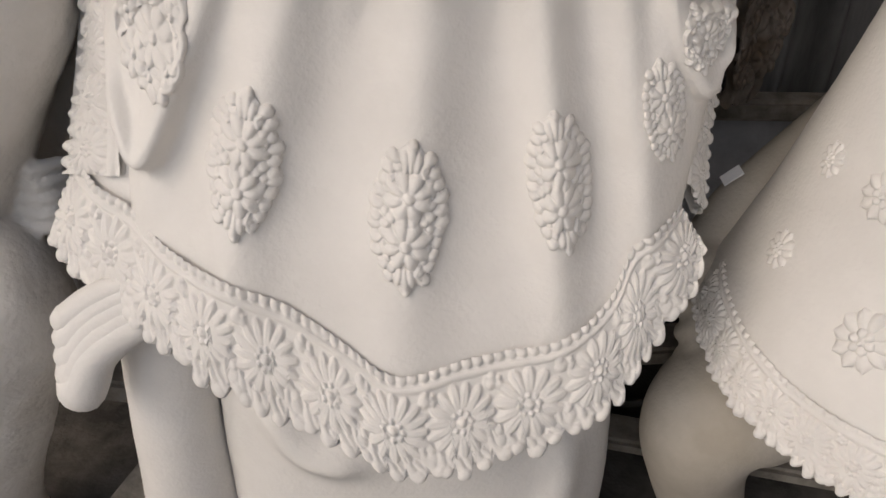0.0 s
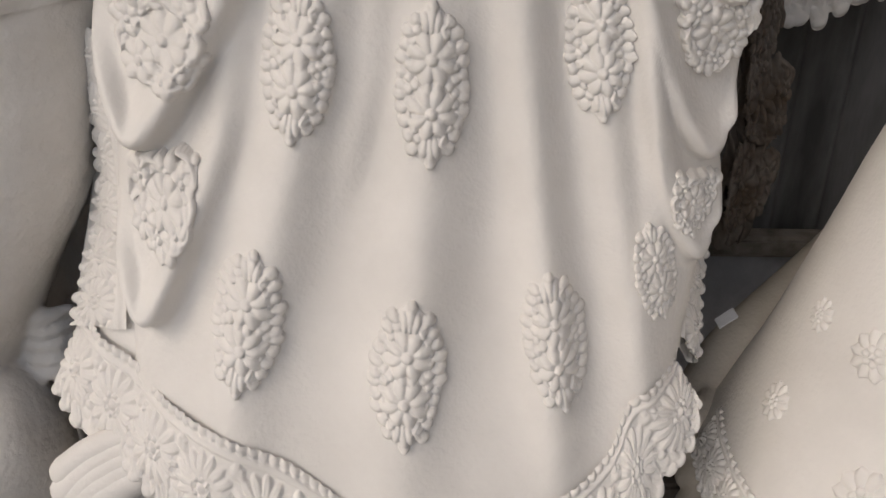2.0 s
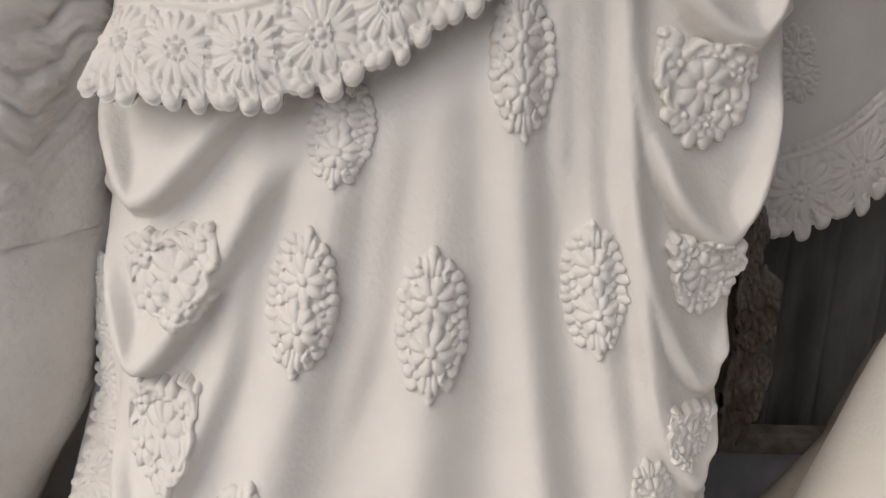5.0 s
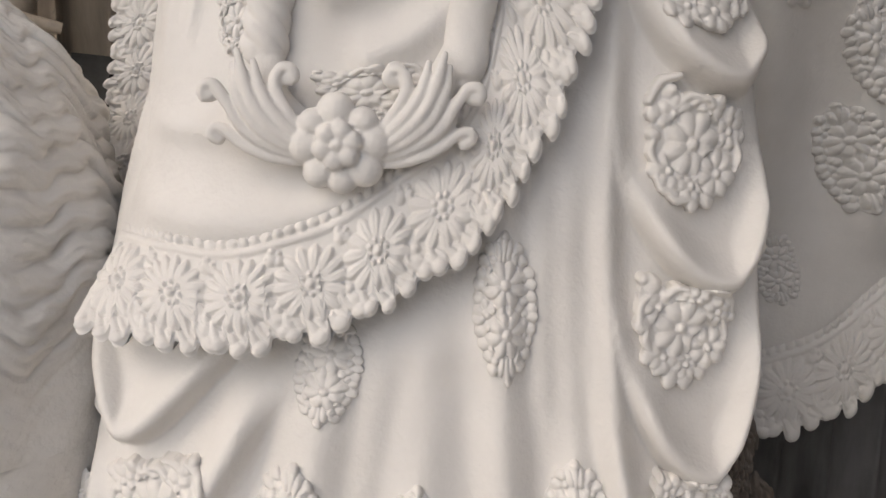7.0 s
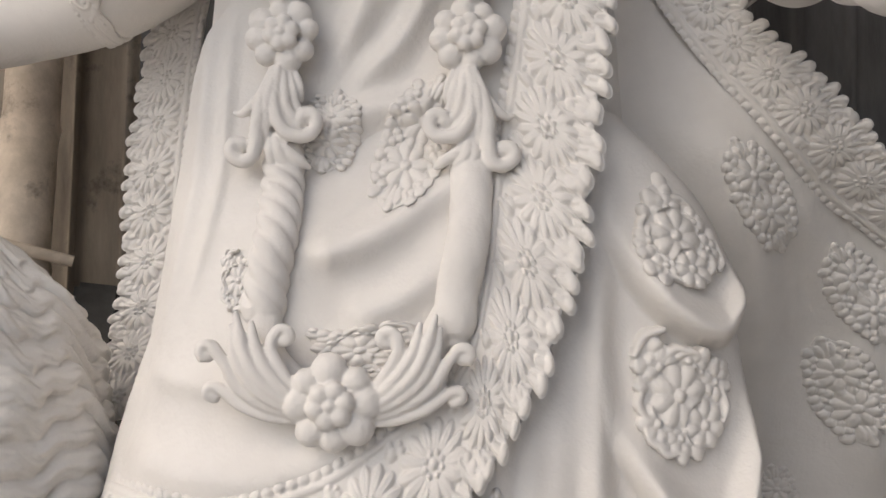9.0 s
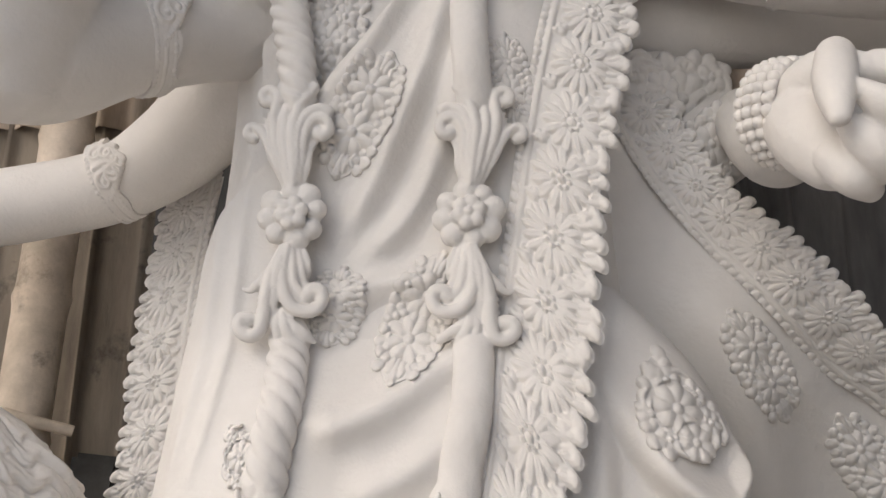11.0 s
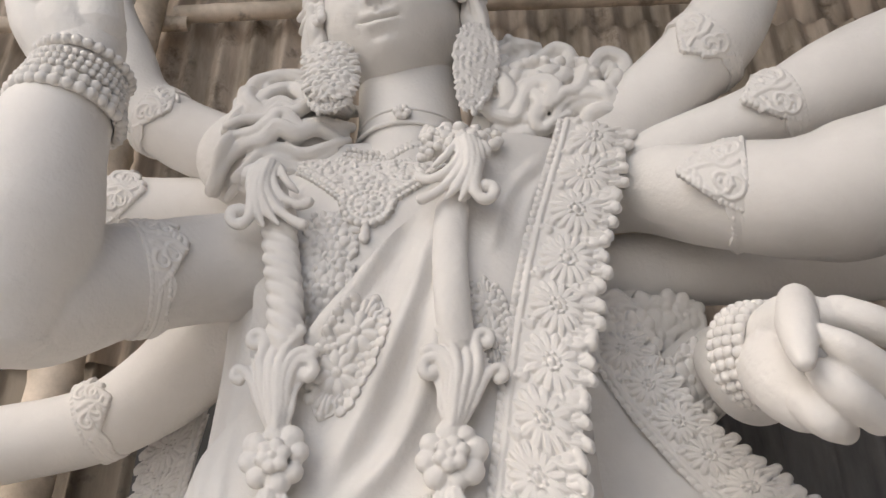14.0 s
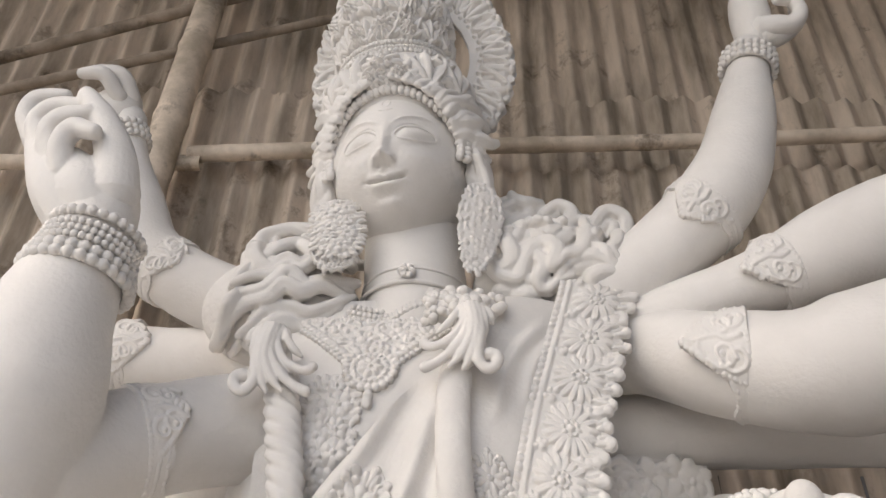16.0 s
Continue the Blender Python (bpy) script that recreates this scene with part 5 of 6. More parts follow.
for q in np.arange(20) * math.pi / 10:
    m.bead(NX0 + 0.040 * math.cos(q), 2.655 + 0.040 * math.sin(q), 0.0072, K)
    m.bead(NX0 + 0.027 * math.cos(q + 0.1), 2.655 + 0.027 * math.sin(q + 0.1), 0.0048, K * 0.9)
m.flower(NX0, 2.655, 0.021, 7, K * 1.1)
m.bead(NX0, 2.604, 0.0085, K)
m.leaf(NX0, 2.606, -1.57, 0.026, 0.009, K)
faces = quads(*m.H.shape)
faces = faces[(m.H.ravel()[faces] > 0).any(1)]
G.add(np.stack([X, chest(X, Z) - 0.002 - m.H, Z], -1), faces)
# short strings of beads round the base of the neck
for row in range(3):
    for x, z in curve([(-0.150, 2.788), (-0.105, 2.776), (-0.073, 2.780), (-0.038, 2.800), (0.010, 2.820), (0.040, 2.826)], 24 - 2 * row):
        z = z + 0.013 * row
        y = min(float(chest(np.array(x), np.array(z))), 1.243 - math.sqrt(max(0.1 ** 2 - (x + 0.033) ** 2, 0.0004)))
        ball(G, (x + 0.006 * row, y - 0.002, z), (0.0062, 0.0062, 0.0062), 7, 9)
# flowered bodice beside the necklace
lay(G, posy(rng), on(lambda x, z: chest(x, z) + 0.002, -0.152, 2.535, -4, 0.043, 0.052, 0.045))


# hair: locks that wave down from the crown and pile on the shoulders
def tress(p0, p1, wide, waves, amp, ph0, bulge):
    """A flattened wavy ribbon lying on a rounded mass."""
    p0, p1 = np.asarray(p0, float), np.asarray(p1, float)
    f = np.linspace(0, 1, 34)
    p1 = p1 + rng.uniform(-.012, .012, 3)
    d = p1 - p0
    s = unit(np.cross(d, (0, -1, 0)))
    warp = f + 0.05 * np.sin(f * 5 + ph0)
    pts = p0 + f[:, None] * d + (amp * np.sin(warp * waves * 2 * np.pi + ph0) * (0.4 + 0.6 * f))[:, None] * s
    pts[:, 1] -= bulge * np.sin(np.pi * (0.12 + 0.80 * f)) + 0.35 * amp * np.cos(f * waves * 4 * np.pi + 2 * ph0)
    pts[:, 2] += 0.35 * bulge * np.sin(np.pi * f)
    tube(G, pts, wide * (0.7 + 0.45 * np.sin(np.pi * f)), 70, 15, 0.8, (3, 0.0, 0.35))


# paths (x, z) of the heavy locks piled on each shoulder
LOCKS_RIGHT = [
    [(0.125, 3.079), (0.166, 3.099), (0.188, 3.066), (0.153, 3.040), (0.134, 2.960), (0.144, 2.901), (0.118, 2.889), (0.101, 2.926)],
    [(0.130, 2.938), (0.111, 3.007), (0.125, 3.050), (0.146, 3.065)],
    [(0.098, 2.905), (0.118, 2.876), (0.153, 2.864), (0.163, 2.894), (0.180, 2.924), (0.206, 2.936), (0.224, 2.912), (0.213, 2.877)],
    [(0.173, 2.857), (0.166, 2.893), (0.187, 2.906), (0.200, 2.884), (0.190, 2.855), (0.203, 2.840), (0.227, 2.853), (0.247, 2.862)],
    [(0.216, 3.074), (0.246, 3.097), (0.273, 3.075), (0.259, 3.034), (0.215, 2.968), (0.198, 3.044)],
    [(0.261, 3.053), (0.299, 3.038), (0.271, 2.919), (0.239, 2.899), (0.223, 2.882)],
    [(0.222, 2.849), (0.238, 2.882), (0.269, 2.899), (0.305, 2.895), (0.334, 2.872), (0.360, 2.862)],
    [(0.238, 2.837), (0.278, 2.837), (0.287, 2.858), (0.323, 2.864), (0.349, 2.856), (0.382, 2.853)],
    [(0.287, 2.988), (0.330, 3.069), (0.359, 3.080), (0.383, 3.056), (0.368, 2.971), (0.367, 2.919), (0.372, 2.878)],
    [(0.297, 2.956), (0.333, 3.040), (0.356, 3.045), (0.339, 2.945), (0.319, 2.909), (0.338, 2.888), (0.355, 2.865)],
    [(0.282, 2.927), (0.303, 2.914), (0.317, 2.885), (0.339, 2.868)],
    [(0.381, 2.984), (0.381, 2.916), (0.394, 2.889), (0.404, 2.862), (0.394, 2.844)],
    [(0.371, 2.894), (0.382, 2.866), (0.380, 2.845)],
    [(0.155, 3.125), (0.177, 3.095), (0.212, 3.104)],
    [(0.151, 2.950), (0.176, 2.991), (0.198, 2.958)],
    [(0.119, 2.850), (0.154, 2.844), (0.183, 2.834)],
]
LOCKS_LEFT = [
    [(-0.238, 3.037), (-0.284, 3.040), (-0.316, 3.028), (-0.343, 3.001), (-0.339, 2.927), (-0.320, 2.886)],
    [(-0.187, 2.988), (-0.219, 2.932), (-0.258, 2.965), (-0.287, 2.945), (-0.309, 2.913), (-0.336, 2.891), (-0.352, 2.862)],
    [(-0.150, 2.926), (-0.184, 2.915), (-0.214, 2.913), (-0.240, 2.886), (-0.266, 2.895), (-0.289, 2.863), (-0.322, 2.859), (-0.354, 2.846)],
    [(-0.140, 2.879), (-0.170, 2.872), (-0.198, 2.870), (-0.220, 2.842), (-0.258, 2.870), (-0.277, 2.846), (-0.303, 2.830), (-0.341, 2.830)],
    [(-0.158, 2.842), (-0.198, 2.849), (-0.230, 2.829), (-0.261, 2.837), (-0.283, 2.816), (-0.318, 2.810), (-0.347, 2.791), (-0.363, 2.767)],
    [(-0.143, 2.843), (-0.180, 2.813), (-0.217, 2.798), (-0.252, 2.805), (-0.286, 2.796), (-0.309, 2.771), (-0.334, 2.752)],
    [(-0.165, 2.814), (-0.202, 2.784), (-0.235, 2.770), (-0.264, 2.774), (-0.296, 2.758), (-0.318, 2.751)],
    [(-0.334, 2.997), (-0.331, 2.921), (-0.304, 2.888), (-0.281, 2.901)],
    [(-0.346, 2.827), (-0.358, 2.798), (-0.370, 2.764), (-0.383, 2.747)],
    [(-0.257, 3.008), (-0.217, 3.002), (-0.174, 2.968), (-0.145, 2.948)],
    [(-0.241, 2.787), (-0.259, 2.763), (-0.288, 2.752)],
]


def heap(c, radii, locks, thick, seed):
    """A rounded heap with heavy rope-like locks winding over it."""
    g = np.random.default_rng(seed)
    c, r = np.asarray(c, float), np.asarray(radii, float)
    ball(G, c, np.array((0.93, 0.86, 0.93)) * r, 20, 30)
    doubled = [p + (g.uniform(-1, 1, (1, 2)) + g.uniform(-.35, .35, p.shape)) * 1.5 * thick for p in map(np.array, locks)]
    for i, p in enumerate(list(locks) + doubled):
        q = curve(p, 22)
        k = ((q[:, 0] - c[0]) / (1.08 * r[0])) ** 2 + ((q[:, 1] - c[2]) / (1.08 * r[2])) ** 2
        y = c[1] + (0.012 if i >= len(locks) else 0.0) - r[1] * np.sqrt(np.clip(1 - k, 0.03, 1)) - 0.004 + 0.006 * np.sin(np.linspace(0, 7, 22) + 2 * i)
        f = np.linspace(0, 1, 22)
        tube(G, np.column_stack([q[:, 0], y, q[:, 1]]), thick * g.uniform(0.85, 1.2) * (0.55 + 0.55 * np.sin(np.pi * (0.12 + 0.76 * f))), 90, 14, 0.95, (3, g.uniform(-.4, .4), 0.16))


BODY, G = G, Sculpt()
heap((0.262, 1.225, 2.905), (0.2, 0.115, 0.1), LOCKS_RIGHT, 0.0150, 1)
heap((-0.285, 1.235, 2.85), (0.16, 0.1, 0.125), LOCKS_LEFT, 0.0120, 2)
for i in range(22):
    f = i / 21
    ball(G, (0.135 + 0.155 * f + rng.uniform(-.006, .006), 1.145 + rng.uniform(-.015, .02), 2.985 + 0.012 * math.sin(3.1 * f) + rng.uniform(-.013, .013)), (rng.uniform(0.011, 0.016), 0.015, rng.uniform(0.010, 0.014)), 8, 12)
# locks combed back from the brow and down beside the face
for side in (-1, 1):
    for i in range(15):
        q = 0.12 + 1.5 * i / 14
        a = inhead(side * 0.112 * math.sin(q), -0.125 * math.cos(q * 0.75) - 0.005, 0.026 + 0.108 * math.cos(q))
        b = inhead(side * (0.150 * math.sin(q) + 0.012), -0.06 * math.cos(q * 0.75) + 0.03, 0.045 + 0.135 * math.cos(q))
        tress(a, b, rng.uniform(0.012, 0.016), 0.9, 0.008, rng.uniform(0, 6), 0.012)
    for i in range(13):
        f = i / 12
        a = inhead(side * (0.122 + 0.02 * rng.random()), -0.055 + 0.06 * rng.random(), 0.06 - 0.05 * f)
        b = inhead(side * (0.132 + 0.028 * rng.random()), -0.02 + 0.06 * rng.random(), -0.085 - 0.10 * f)
        tress(a, b, rng.uniform(0.011, 0.015), rng.uniform(1.2, 1.9), 0.012, rng.uniform(0, 6), 0.01)
ball(G, (0.250, 1.235, 2.985), (0.140, 0.055, 0.085), 20, 30)
ball(G, (-0.265, 1.245, 2.92), (0.085, 0.055, 0.085), 20, 30)
fuse(G, 0.0022, 1, BODY)
G = BODY
# ear ornaments: a ribbed leaf at one side, a crumpled rosette at the other
V, U = np.meshgrid(np.linspace(-1.1, 1.1, 110), np.linspace(-1.1, 1.1, 80), indexing="ij")
half = 0.92 * np.sqrt(np.maximum(1 - np.abs(V) ** 2.4, 0)) * (0.75 + 0.25 * V)
m = Relief(U, V, np.where(np.abs(U) < half + 0.04 * np.cos(V * 34), 0.10, -0.6))
for k, v in enumerate(np.arange(-0.95, 0.95, 0.105)):
    w = float(0.92 * math.sqrt(1 - abs(v) ** 2.4) * (0.75 + 0.25 * v))
    for c in np.linspace(-0.9, 0.95, 7) + rng.uniform(-.05, .05, 7):
        m.bead(c * w, v + 0.05 * math.cos(2.2 * c) - 0.04 + rng.uniform(-.02, .02), rng.uniform(0.060, 0.082), rng.uniform(0.10, 0.17), rng.uniform(1.2, 2.0), rng.uniform(-.4, .4))
lay(G, m.done(), on(lambda x, z: 1.090 + 3 * np.maximum(x - 0.075, -0.02) ** 2 + 0.25 * (x - 0.05), 0.084, 2.955, -6, 0.056, 0.105, 0.06), True)
lay(G, posy(rng), on(lambda x, z: 1.095 + 4 * (x + 0.175) ** 2 + 2 * (z - 2.95) ** 2, -0.176, 2.950, 8, 0.047, 0.033, 0.036), True)
lay(G, cluster(rng), on(lambda x, z: 1.12 + 3 * (x + 0.18) ** 2, -0.176, 2.895, 12, 0.046, 0.040, 0.10), True)
# beads along the brow
for q in np.linspace(-1.75, 1.75, 38):
    x, z = 0.114 * math.sin(q), 0.024 + 0.097 * math.cos(q)
    y = -0.142 * math.sqrt(max(0.02, 1 - (x / 0.124) ** 2 - (z / 0.19) ** 2)) - 0.010
    ball(G, inhead(x, y, z), (0.0085, 0.010, 0.0105), 8, 10)
    ball(G, inhead(x * 1.09, y + 0.010, z + 0.013 * math.cos(q)), (0.0105, 0.010, 0.0075), 7, 9)
# the crown leans a little more than the face
HEAD = np.array(Matrix.Rotation(radians(-11), 3, "Z") @ Matrix.Rotation(radians(-4), 3, "Y") @ Matrix.Rotation(radians(13), 3, "X")) @ np.diag((1.12, 1.10, 1.23))
HC = np.array((-0.093, 1.005, 3.092)) - HEAD @ np.array((0, -0.150, 0.020))
ZC = (0.08, 0.12, 0.16, 0.20, 0.215, 0.235, 0.25, 0.30, 0.36, 0.44, 0.52, 0.60)
RC = (0.118, 0.126, 0.130, 0.118, 0.105, 0.102, 0.100, 0.106, 0.096, 0.078, 0.05, 0.01)
zc, tc = np.meshgrid(np.linspace(0.08, 0.60, 90), np.linspace(0, 2 * np.pi, 100, endpoint=False), indexing="ij")
rc = ease(zc, ZC, RC)
G.grid(np.stack([rc * np.sin(tc), 0.01 - rc * np.cos(tc), zc], -1) @ HEAD.T + HC, True)


def on_crown(u, v, h):
    a, r = u / 0.115, ease(v, ZC, RC) + h
    return np.stack([r * np.sin(a), 0.01 - r * np.cos(a), v], -1) @ HEAD.T + HC


def crown_tier(z0, z1, seed, fan, flowers):
    """A moulded tier wrapped round the crown: leaf fans that curl over, blossoms and buds between them."""
    g = np.random.default_rng(seed)
    tall = z1 - z0
    V, U = np.meshgrid(np.linspace(z0 - 0.1 * tall, z1 + 0.25 * tall, int(1000 * tall) + 30), np.linspace(-0.21, 0.21, 320), indexing="ij")
    lip = z1 + 0.12 * tall * np.abs(np.cos(np.pi * U / fan))
    m = Relief(U, V, np.where(V < lip, 0.004, -0.03))
    for i, u in enumerate(np.arange(-0.21, 0.215, fan)):
        for k, a in enumerate(np.linspace(0.5, 2.64, 5)):
            m.leaf(u + 0.1 * fan * math.cos(a), z0 + 0.12 * tall, a + g.uniform(-.06, .06), (0.75 + 0.25 * math.sin(a)) * tall * g.uniform(.92, 1.1), 0.17 * fan, 0.015 + 0.005 * math.sin(a))
        sd = 1 if i % 2 else -1
        m.band([(u + sd * 0.10 * fan, z0 + 0.1 * tall), (u + sd * 0.34 * fan, z0 + 0.45 * tall), (u + sd * 0.50 * fan, z0 + 0.85 * tall), (u + sd * 0.36 * fan, z1), (u + sd * 0.22 * fan, z0 + 0.86 * tall), (u + sd * 0.32 * fan, z0 + 0.76 * tall)], (0.10 * fan, 0.12 * fan, 0.11 * fan), 0.020, 24)
        m.bead(u, z0 + 0.10 * tall, 0.14 * fan, 0.017)
        for q in range(5):
            m.bead(u + g.uniform(-.5, .5) * fan, z0 + g.uniform(0, .35) * tall, g.uniform(0.06, 0.10) * fan, g.uniform(0.010, 0.016))
    for u, v, r in flowers:
        m.H = np.where(np.hypot(m.U - u, m.V - v) < 0.9 * r, 0.008, m.H)
        m.flower(u, v, r, 11, 0.019, g.uniform(0, 1), 0.25, 1.05)
        m.flower(u, v, 0.55 * r, 7, 0.027, g.uniform(0, 1), 0.35, 1.1)
    faces = quads(*m.H.shape)
    faces = faces[(m.H.ravel()[faces] > 0).all(1)]
    G.add(on_crown(m.U, m.V, m.H - 0.002), faces)


crown_tier(0.122, 0.188, 31, 0.056, ((0.0, 0.165, 0.034), (-0.012, 0.140, 0.020), (0.022, 0.142, 0.019)))
crown_tier(0.236, 0.282, 32, 0.044, ((0.0, 0.262, 0.024), (-0.05, 0.258, 0.018), (0.05, 0.258, 0.018)))
crown_tier(0.286, 0.350, 33, 0.050, ((0.0, 0.325, 0.032), (-0.062, 0.318, 0.024), (0.062, 0.318, 0.024), (0.115, 0.315, 0.020), (-0.115, 0.315, 0.020)))
crown_tier(0.360, 0.410, 34, 0.044, ((0.0, 0.39, 0.026),))
for v, r, n in ((0.206, 0.0068, 46), (0.222, 0.0050, 60), (0.232, 0.0062, 50)):
    for u in np.linspace(-0.20, 0.20, n):
        q = on_crown(np.array(u), np.array(v), np.array(0.003))
        ball(G, q, (r, r, r), 7, 9)
# broad frilled halo behind the crown
HU, HV, HZ = 0.02, 0.28, 1.08
V, U = np.meshgrid(np.linspace(0.118, 0.222, 96), np.linspace(-2.5, 2.5, 760), indexing="ij")
lobes = 27
edge = 0.196 + 0.012 * np.abs(np.cos(U * lobes / 5.0 * np.pi)) + 0.004 * np.cos(U * 41)
m = Relief(U * 0.16, V, np.where((V < edge) & (V > 0.120), 0.004, -0.05))
for i in range(lobes + 1):
    u = (-2.5 + 5.0 * i / lobes) * 0.16
    for k, a in enumerate(np.linspace(1.15, 1.99, 3)):
        m.leaf(u + 0.003 * math.cos(a), 0.146, a, 0.052 + 0.010 * math.sin(a) + 0.004 * math.sin(i * 3 + k), 0.0075, 0.014 + 0.004 * math.sin(2 * i + k))
    m.band([(u - 0.012, 0.150), (u - 0.015, 0.172), (u - 0.011, 0.192), (u - 0.004, 0.200), (u - 0.003, 0.192)], (0.003, 0.0045, 0.004), 0.018, 14)
    m.bead(u, 0.203 + 0.002 * math.sin(5 * i), 0.0078, 0.016)
    m.bead(u + 0.0148, 0.190, 0.0062, 0.014)
    m.bead(u, 0.146, 0.0062, 0.013)
    m.bead(u + 0.0148, 0.140, 0.0050, 0.011)
m.top(np.where((V < 0.136) & (V > 0.121), 0.007, -9))
faces = quads(*m.H.shape)
faces = faces[(m.H.ravel()[faces] > 0).all(1)]
for h in (m.H - 0.002, np.where(m.H > 0, -0.012, 0) - 0.0):
    G.add(np.stack([HU + V * np.sin(U), 0.065 - h + 0.18 * (V - 0.16), HV + HZ * V * np.cos(U)], -1) @ HEAD.T + HC, faces)

goddess = tagged(G.object("goddess_statue", CLAY, uneven=0.0014), "tall unpainted white clay statue of a many-armed robed goddess", "statue")


# ---- lion beside the goddess ----
LN, LION = Sculpt(), Sculpt()
zt, tt = np.meshgrid(np.linspace(1.36, 2.00, 260), np.linspace(0, 2 * np.pi, 320, endpoint=False), indexing="ij")
mr = ease(zt, (1.36, 1.50, 1.68, 1.82, 1.92, 1.97, 2.0), (0.20, 0.215, 0.205, 0.165, 0.11, 0.06, 0.01))
flow = zt + 0.05 * np.sin(tt + 0.4) + 0.05 * np.sin(2 * tt + 3 * zt) + 0.012 * np.sin(9 * tt - 7 * zt) + 0.004 * np.sin(23 * tt + 5 * zt)
combed = step(1.40, 1.62, zt + 0.05 * np.sin(5 * tt))
wave = np.abs(np.sin(84 * flow + 0.5 * np.sin(6 * tt) + 0.25 * np.sin(15 * tt)))
tuft = combed * (0.012 * wave ** 0.7 + 0.010 * np.maximum(0, np.sin(34 * flow + 1.5 * np.sin(4 * tt))) ** 1.4 + 0.004 * np.abs(np.sin(190 * flow + 9 * tt))) + 0.008 * np.sin(7 * tt + 11 * zt) * np.sin(17 * zt - 3 * tt)
mr = mr + tuft * np.minimum(1, mr * 8) - 0.004
LION.grid(np.stack([-0.66 + mr * np.cos(tt), 1.20 + mr * np.sin(tt), zt], -1), True)
# chest and foreleg
tube(LN, [(-0.66, 1.22, 1.50), (-0.655, 1.20, 1.36), (-0.665, 1.18, 1.20), (-0.735, 1.14, 1.02), (-0.86, 1.12, 0.78), (-0.98, 1.10, 0.50)], (0.19, 0.19, 0.165, 0.150, 0.145, 0.12), 70, 48)
# flank in the shade behind the foreleg
tube(LN, [(-0.62, 1.44, 1.18), (-0.67, 1.44, 0.92), (-0.78, 1.42, 0.62)], (0.12, 0.15, 0.14), 40, 32)
# hind leg that stands below
tube(LN, [(-0.80, 1.06, 0.78), (-0.765, 1.05, 0.66), (-0.815, 1.05, 0.46), (-0.90, 1.05, 0.20), (-0.91, 1.04, 0.03)], (0.10, 0.155, 0.125, 0.105, 0.11), 60, 48)
# ribbed tuft between them
for i in range(5):
    z = 0.875 - 0.026 * i
    tube(LN, [(-0.60, 1.14, z - 0.005), (-0.64, 1.11, z), (-0.70, 1.12, z + 0.012)], (0.010, 0.015, 0.012), 18, 10)
fuse(LN, 0.005, 2, LION)
lion = tagged(LION.object("lion_statue", CLAY_RAW, uneven=0.004), "unpainted clay lion statue with a carved tufted mane", "statue")


# ---- neighbouring statue in a long skirt ----
N = Sculpt()
NX, NY = 0.80, 0.95
zt, tt = np.meshgrid(np.linspace(0.68, 1.75, 110), np.linspace(0, 2 * np.pi, 160, endpoint=False), indexing="ij")
nr = lambda z: ease(z, (0.55, 0.66, 0.75, 0.85, 1.0, 1.16, 1.4, 1.75), (0.43, 0.405, 0.370, 0.332, 0.290, 0.248, 0.18, 0.12))
nz = zt + 0.0 * tt
r = nr(nz)
N.grid(np.stack([NX + r * np.cos(tt), NY + r * np.sin(tt), nz], -1), True)


def round_skirt(t, z):
    r = nr(z)
    return np.stack([NX + r * np.cos(t), NY + r * np.sin(t), z], -1)


hem_t = np.linspace(2.9, 4.9, 10)
hz = 0.738 + 0.012 * np.sin(hem_t * 3)
inner = round_skirt(hem_t, hz)
lace(N, inner, inner + np.stack([0.03 * np.cos(hem_t), 0.03 * np.sin(hem_t), 0 * hem_t - 0.088], -1), 12, n=200)
for x, y, z, s in ((0.481, 0.939, 0.984, 0.026), (0.514, 0.832, 0.990, 0.036), (0.463, 0.932, 0.848, 0.030), (0.529, 0.770, 0.830, 0.042)):
    t0, z0 = math.atan2(y - NY, x - NX), z

    def put(u, v, h, t0=t0, z0=z0, s=s):
        z = z0 + v * s
        t = t0 + u * s / nr(z0)
        rr = nr(z) + h * s
        return np.stack([NX + rr * np.cos(t), NY + rr * np.sin(t), z], -1)
    lay(N, [dome(0, 0, 0.86, 0.10, 6, 24)] + blossom(0, 0, 0.9, 10, 0.20, 0.2) + blossom(0, 0, 0.4, 6, 0.30), put)
LEG = ([(0.75, 1.15, 0.62), (0.55, 1.02, 0.52), (0.45, 0.98, 0.46), (0.47, 1.02, 0.30), (0.55, 1.10, 0.05)], (0.14, 0.135, 0.11, 0.09, 0.08))
attendant = tagged(N.object("attendant_statue", CLAY, uneven=0.0012), "unpainted white clay statue in a bell-shaped skirt with rosettes", "statue")
# torn cloth that hangs further back, its shade put into the dark brown colour
RAG = Sculpt()
for x, z, wd, l, rot in ((0.560, 1.13, 0.045, 0.090, 6), (0.552, 0.97, 0.052, 0.095, -4), (0.535, 1.25, 0.036, 0.08, 0)):
    lay(RAG, cluster(rng), on(lambda X, Z: 1.38 + 0.5 * (X - 0.5) + 0.02 * np.sin(60 * X), x, z, rot, wd, l, 0.16), True)
a, b = np.meshgrid(np.linspace(0, 1, 24), np.linspace(0, 1, 50), indexing="ij")
RAG.grid(np.stack([0.515 + 0.075 * a - 0.03 * b + 0.008 * np.sin(21 * b), 1.405 + 0.03 * a + 0.012 * np.sin(16 * a + 4 * b), 0.86 + 0.48 * b - 0.03 * np.abs(np.sin(9 * a)) * (1 - b)], -1))
tagged(RAG.object("torn_cloth", SHADED_CLOTH, uneven=0.003), "torn flowered cloth hanging behind the statue, shade painted in as dark brown", "cloth")
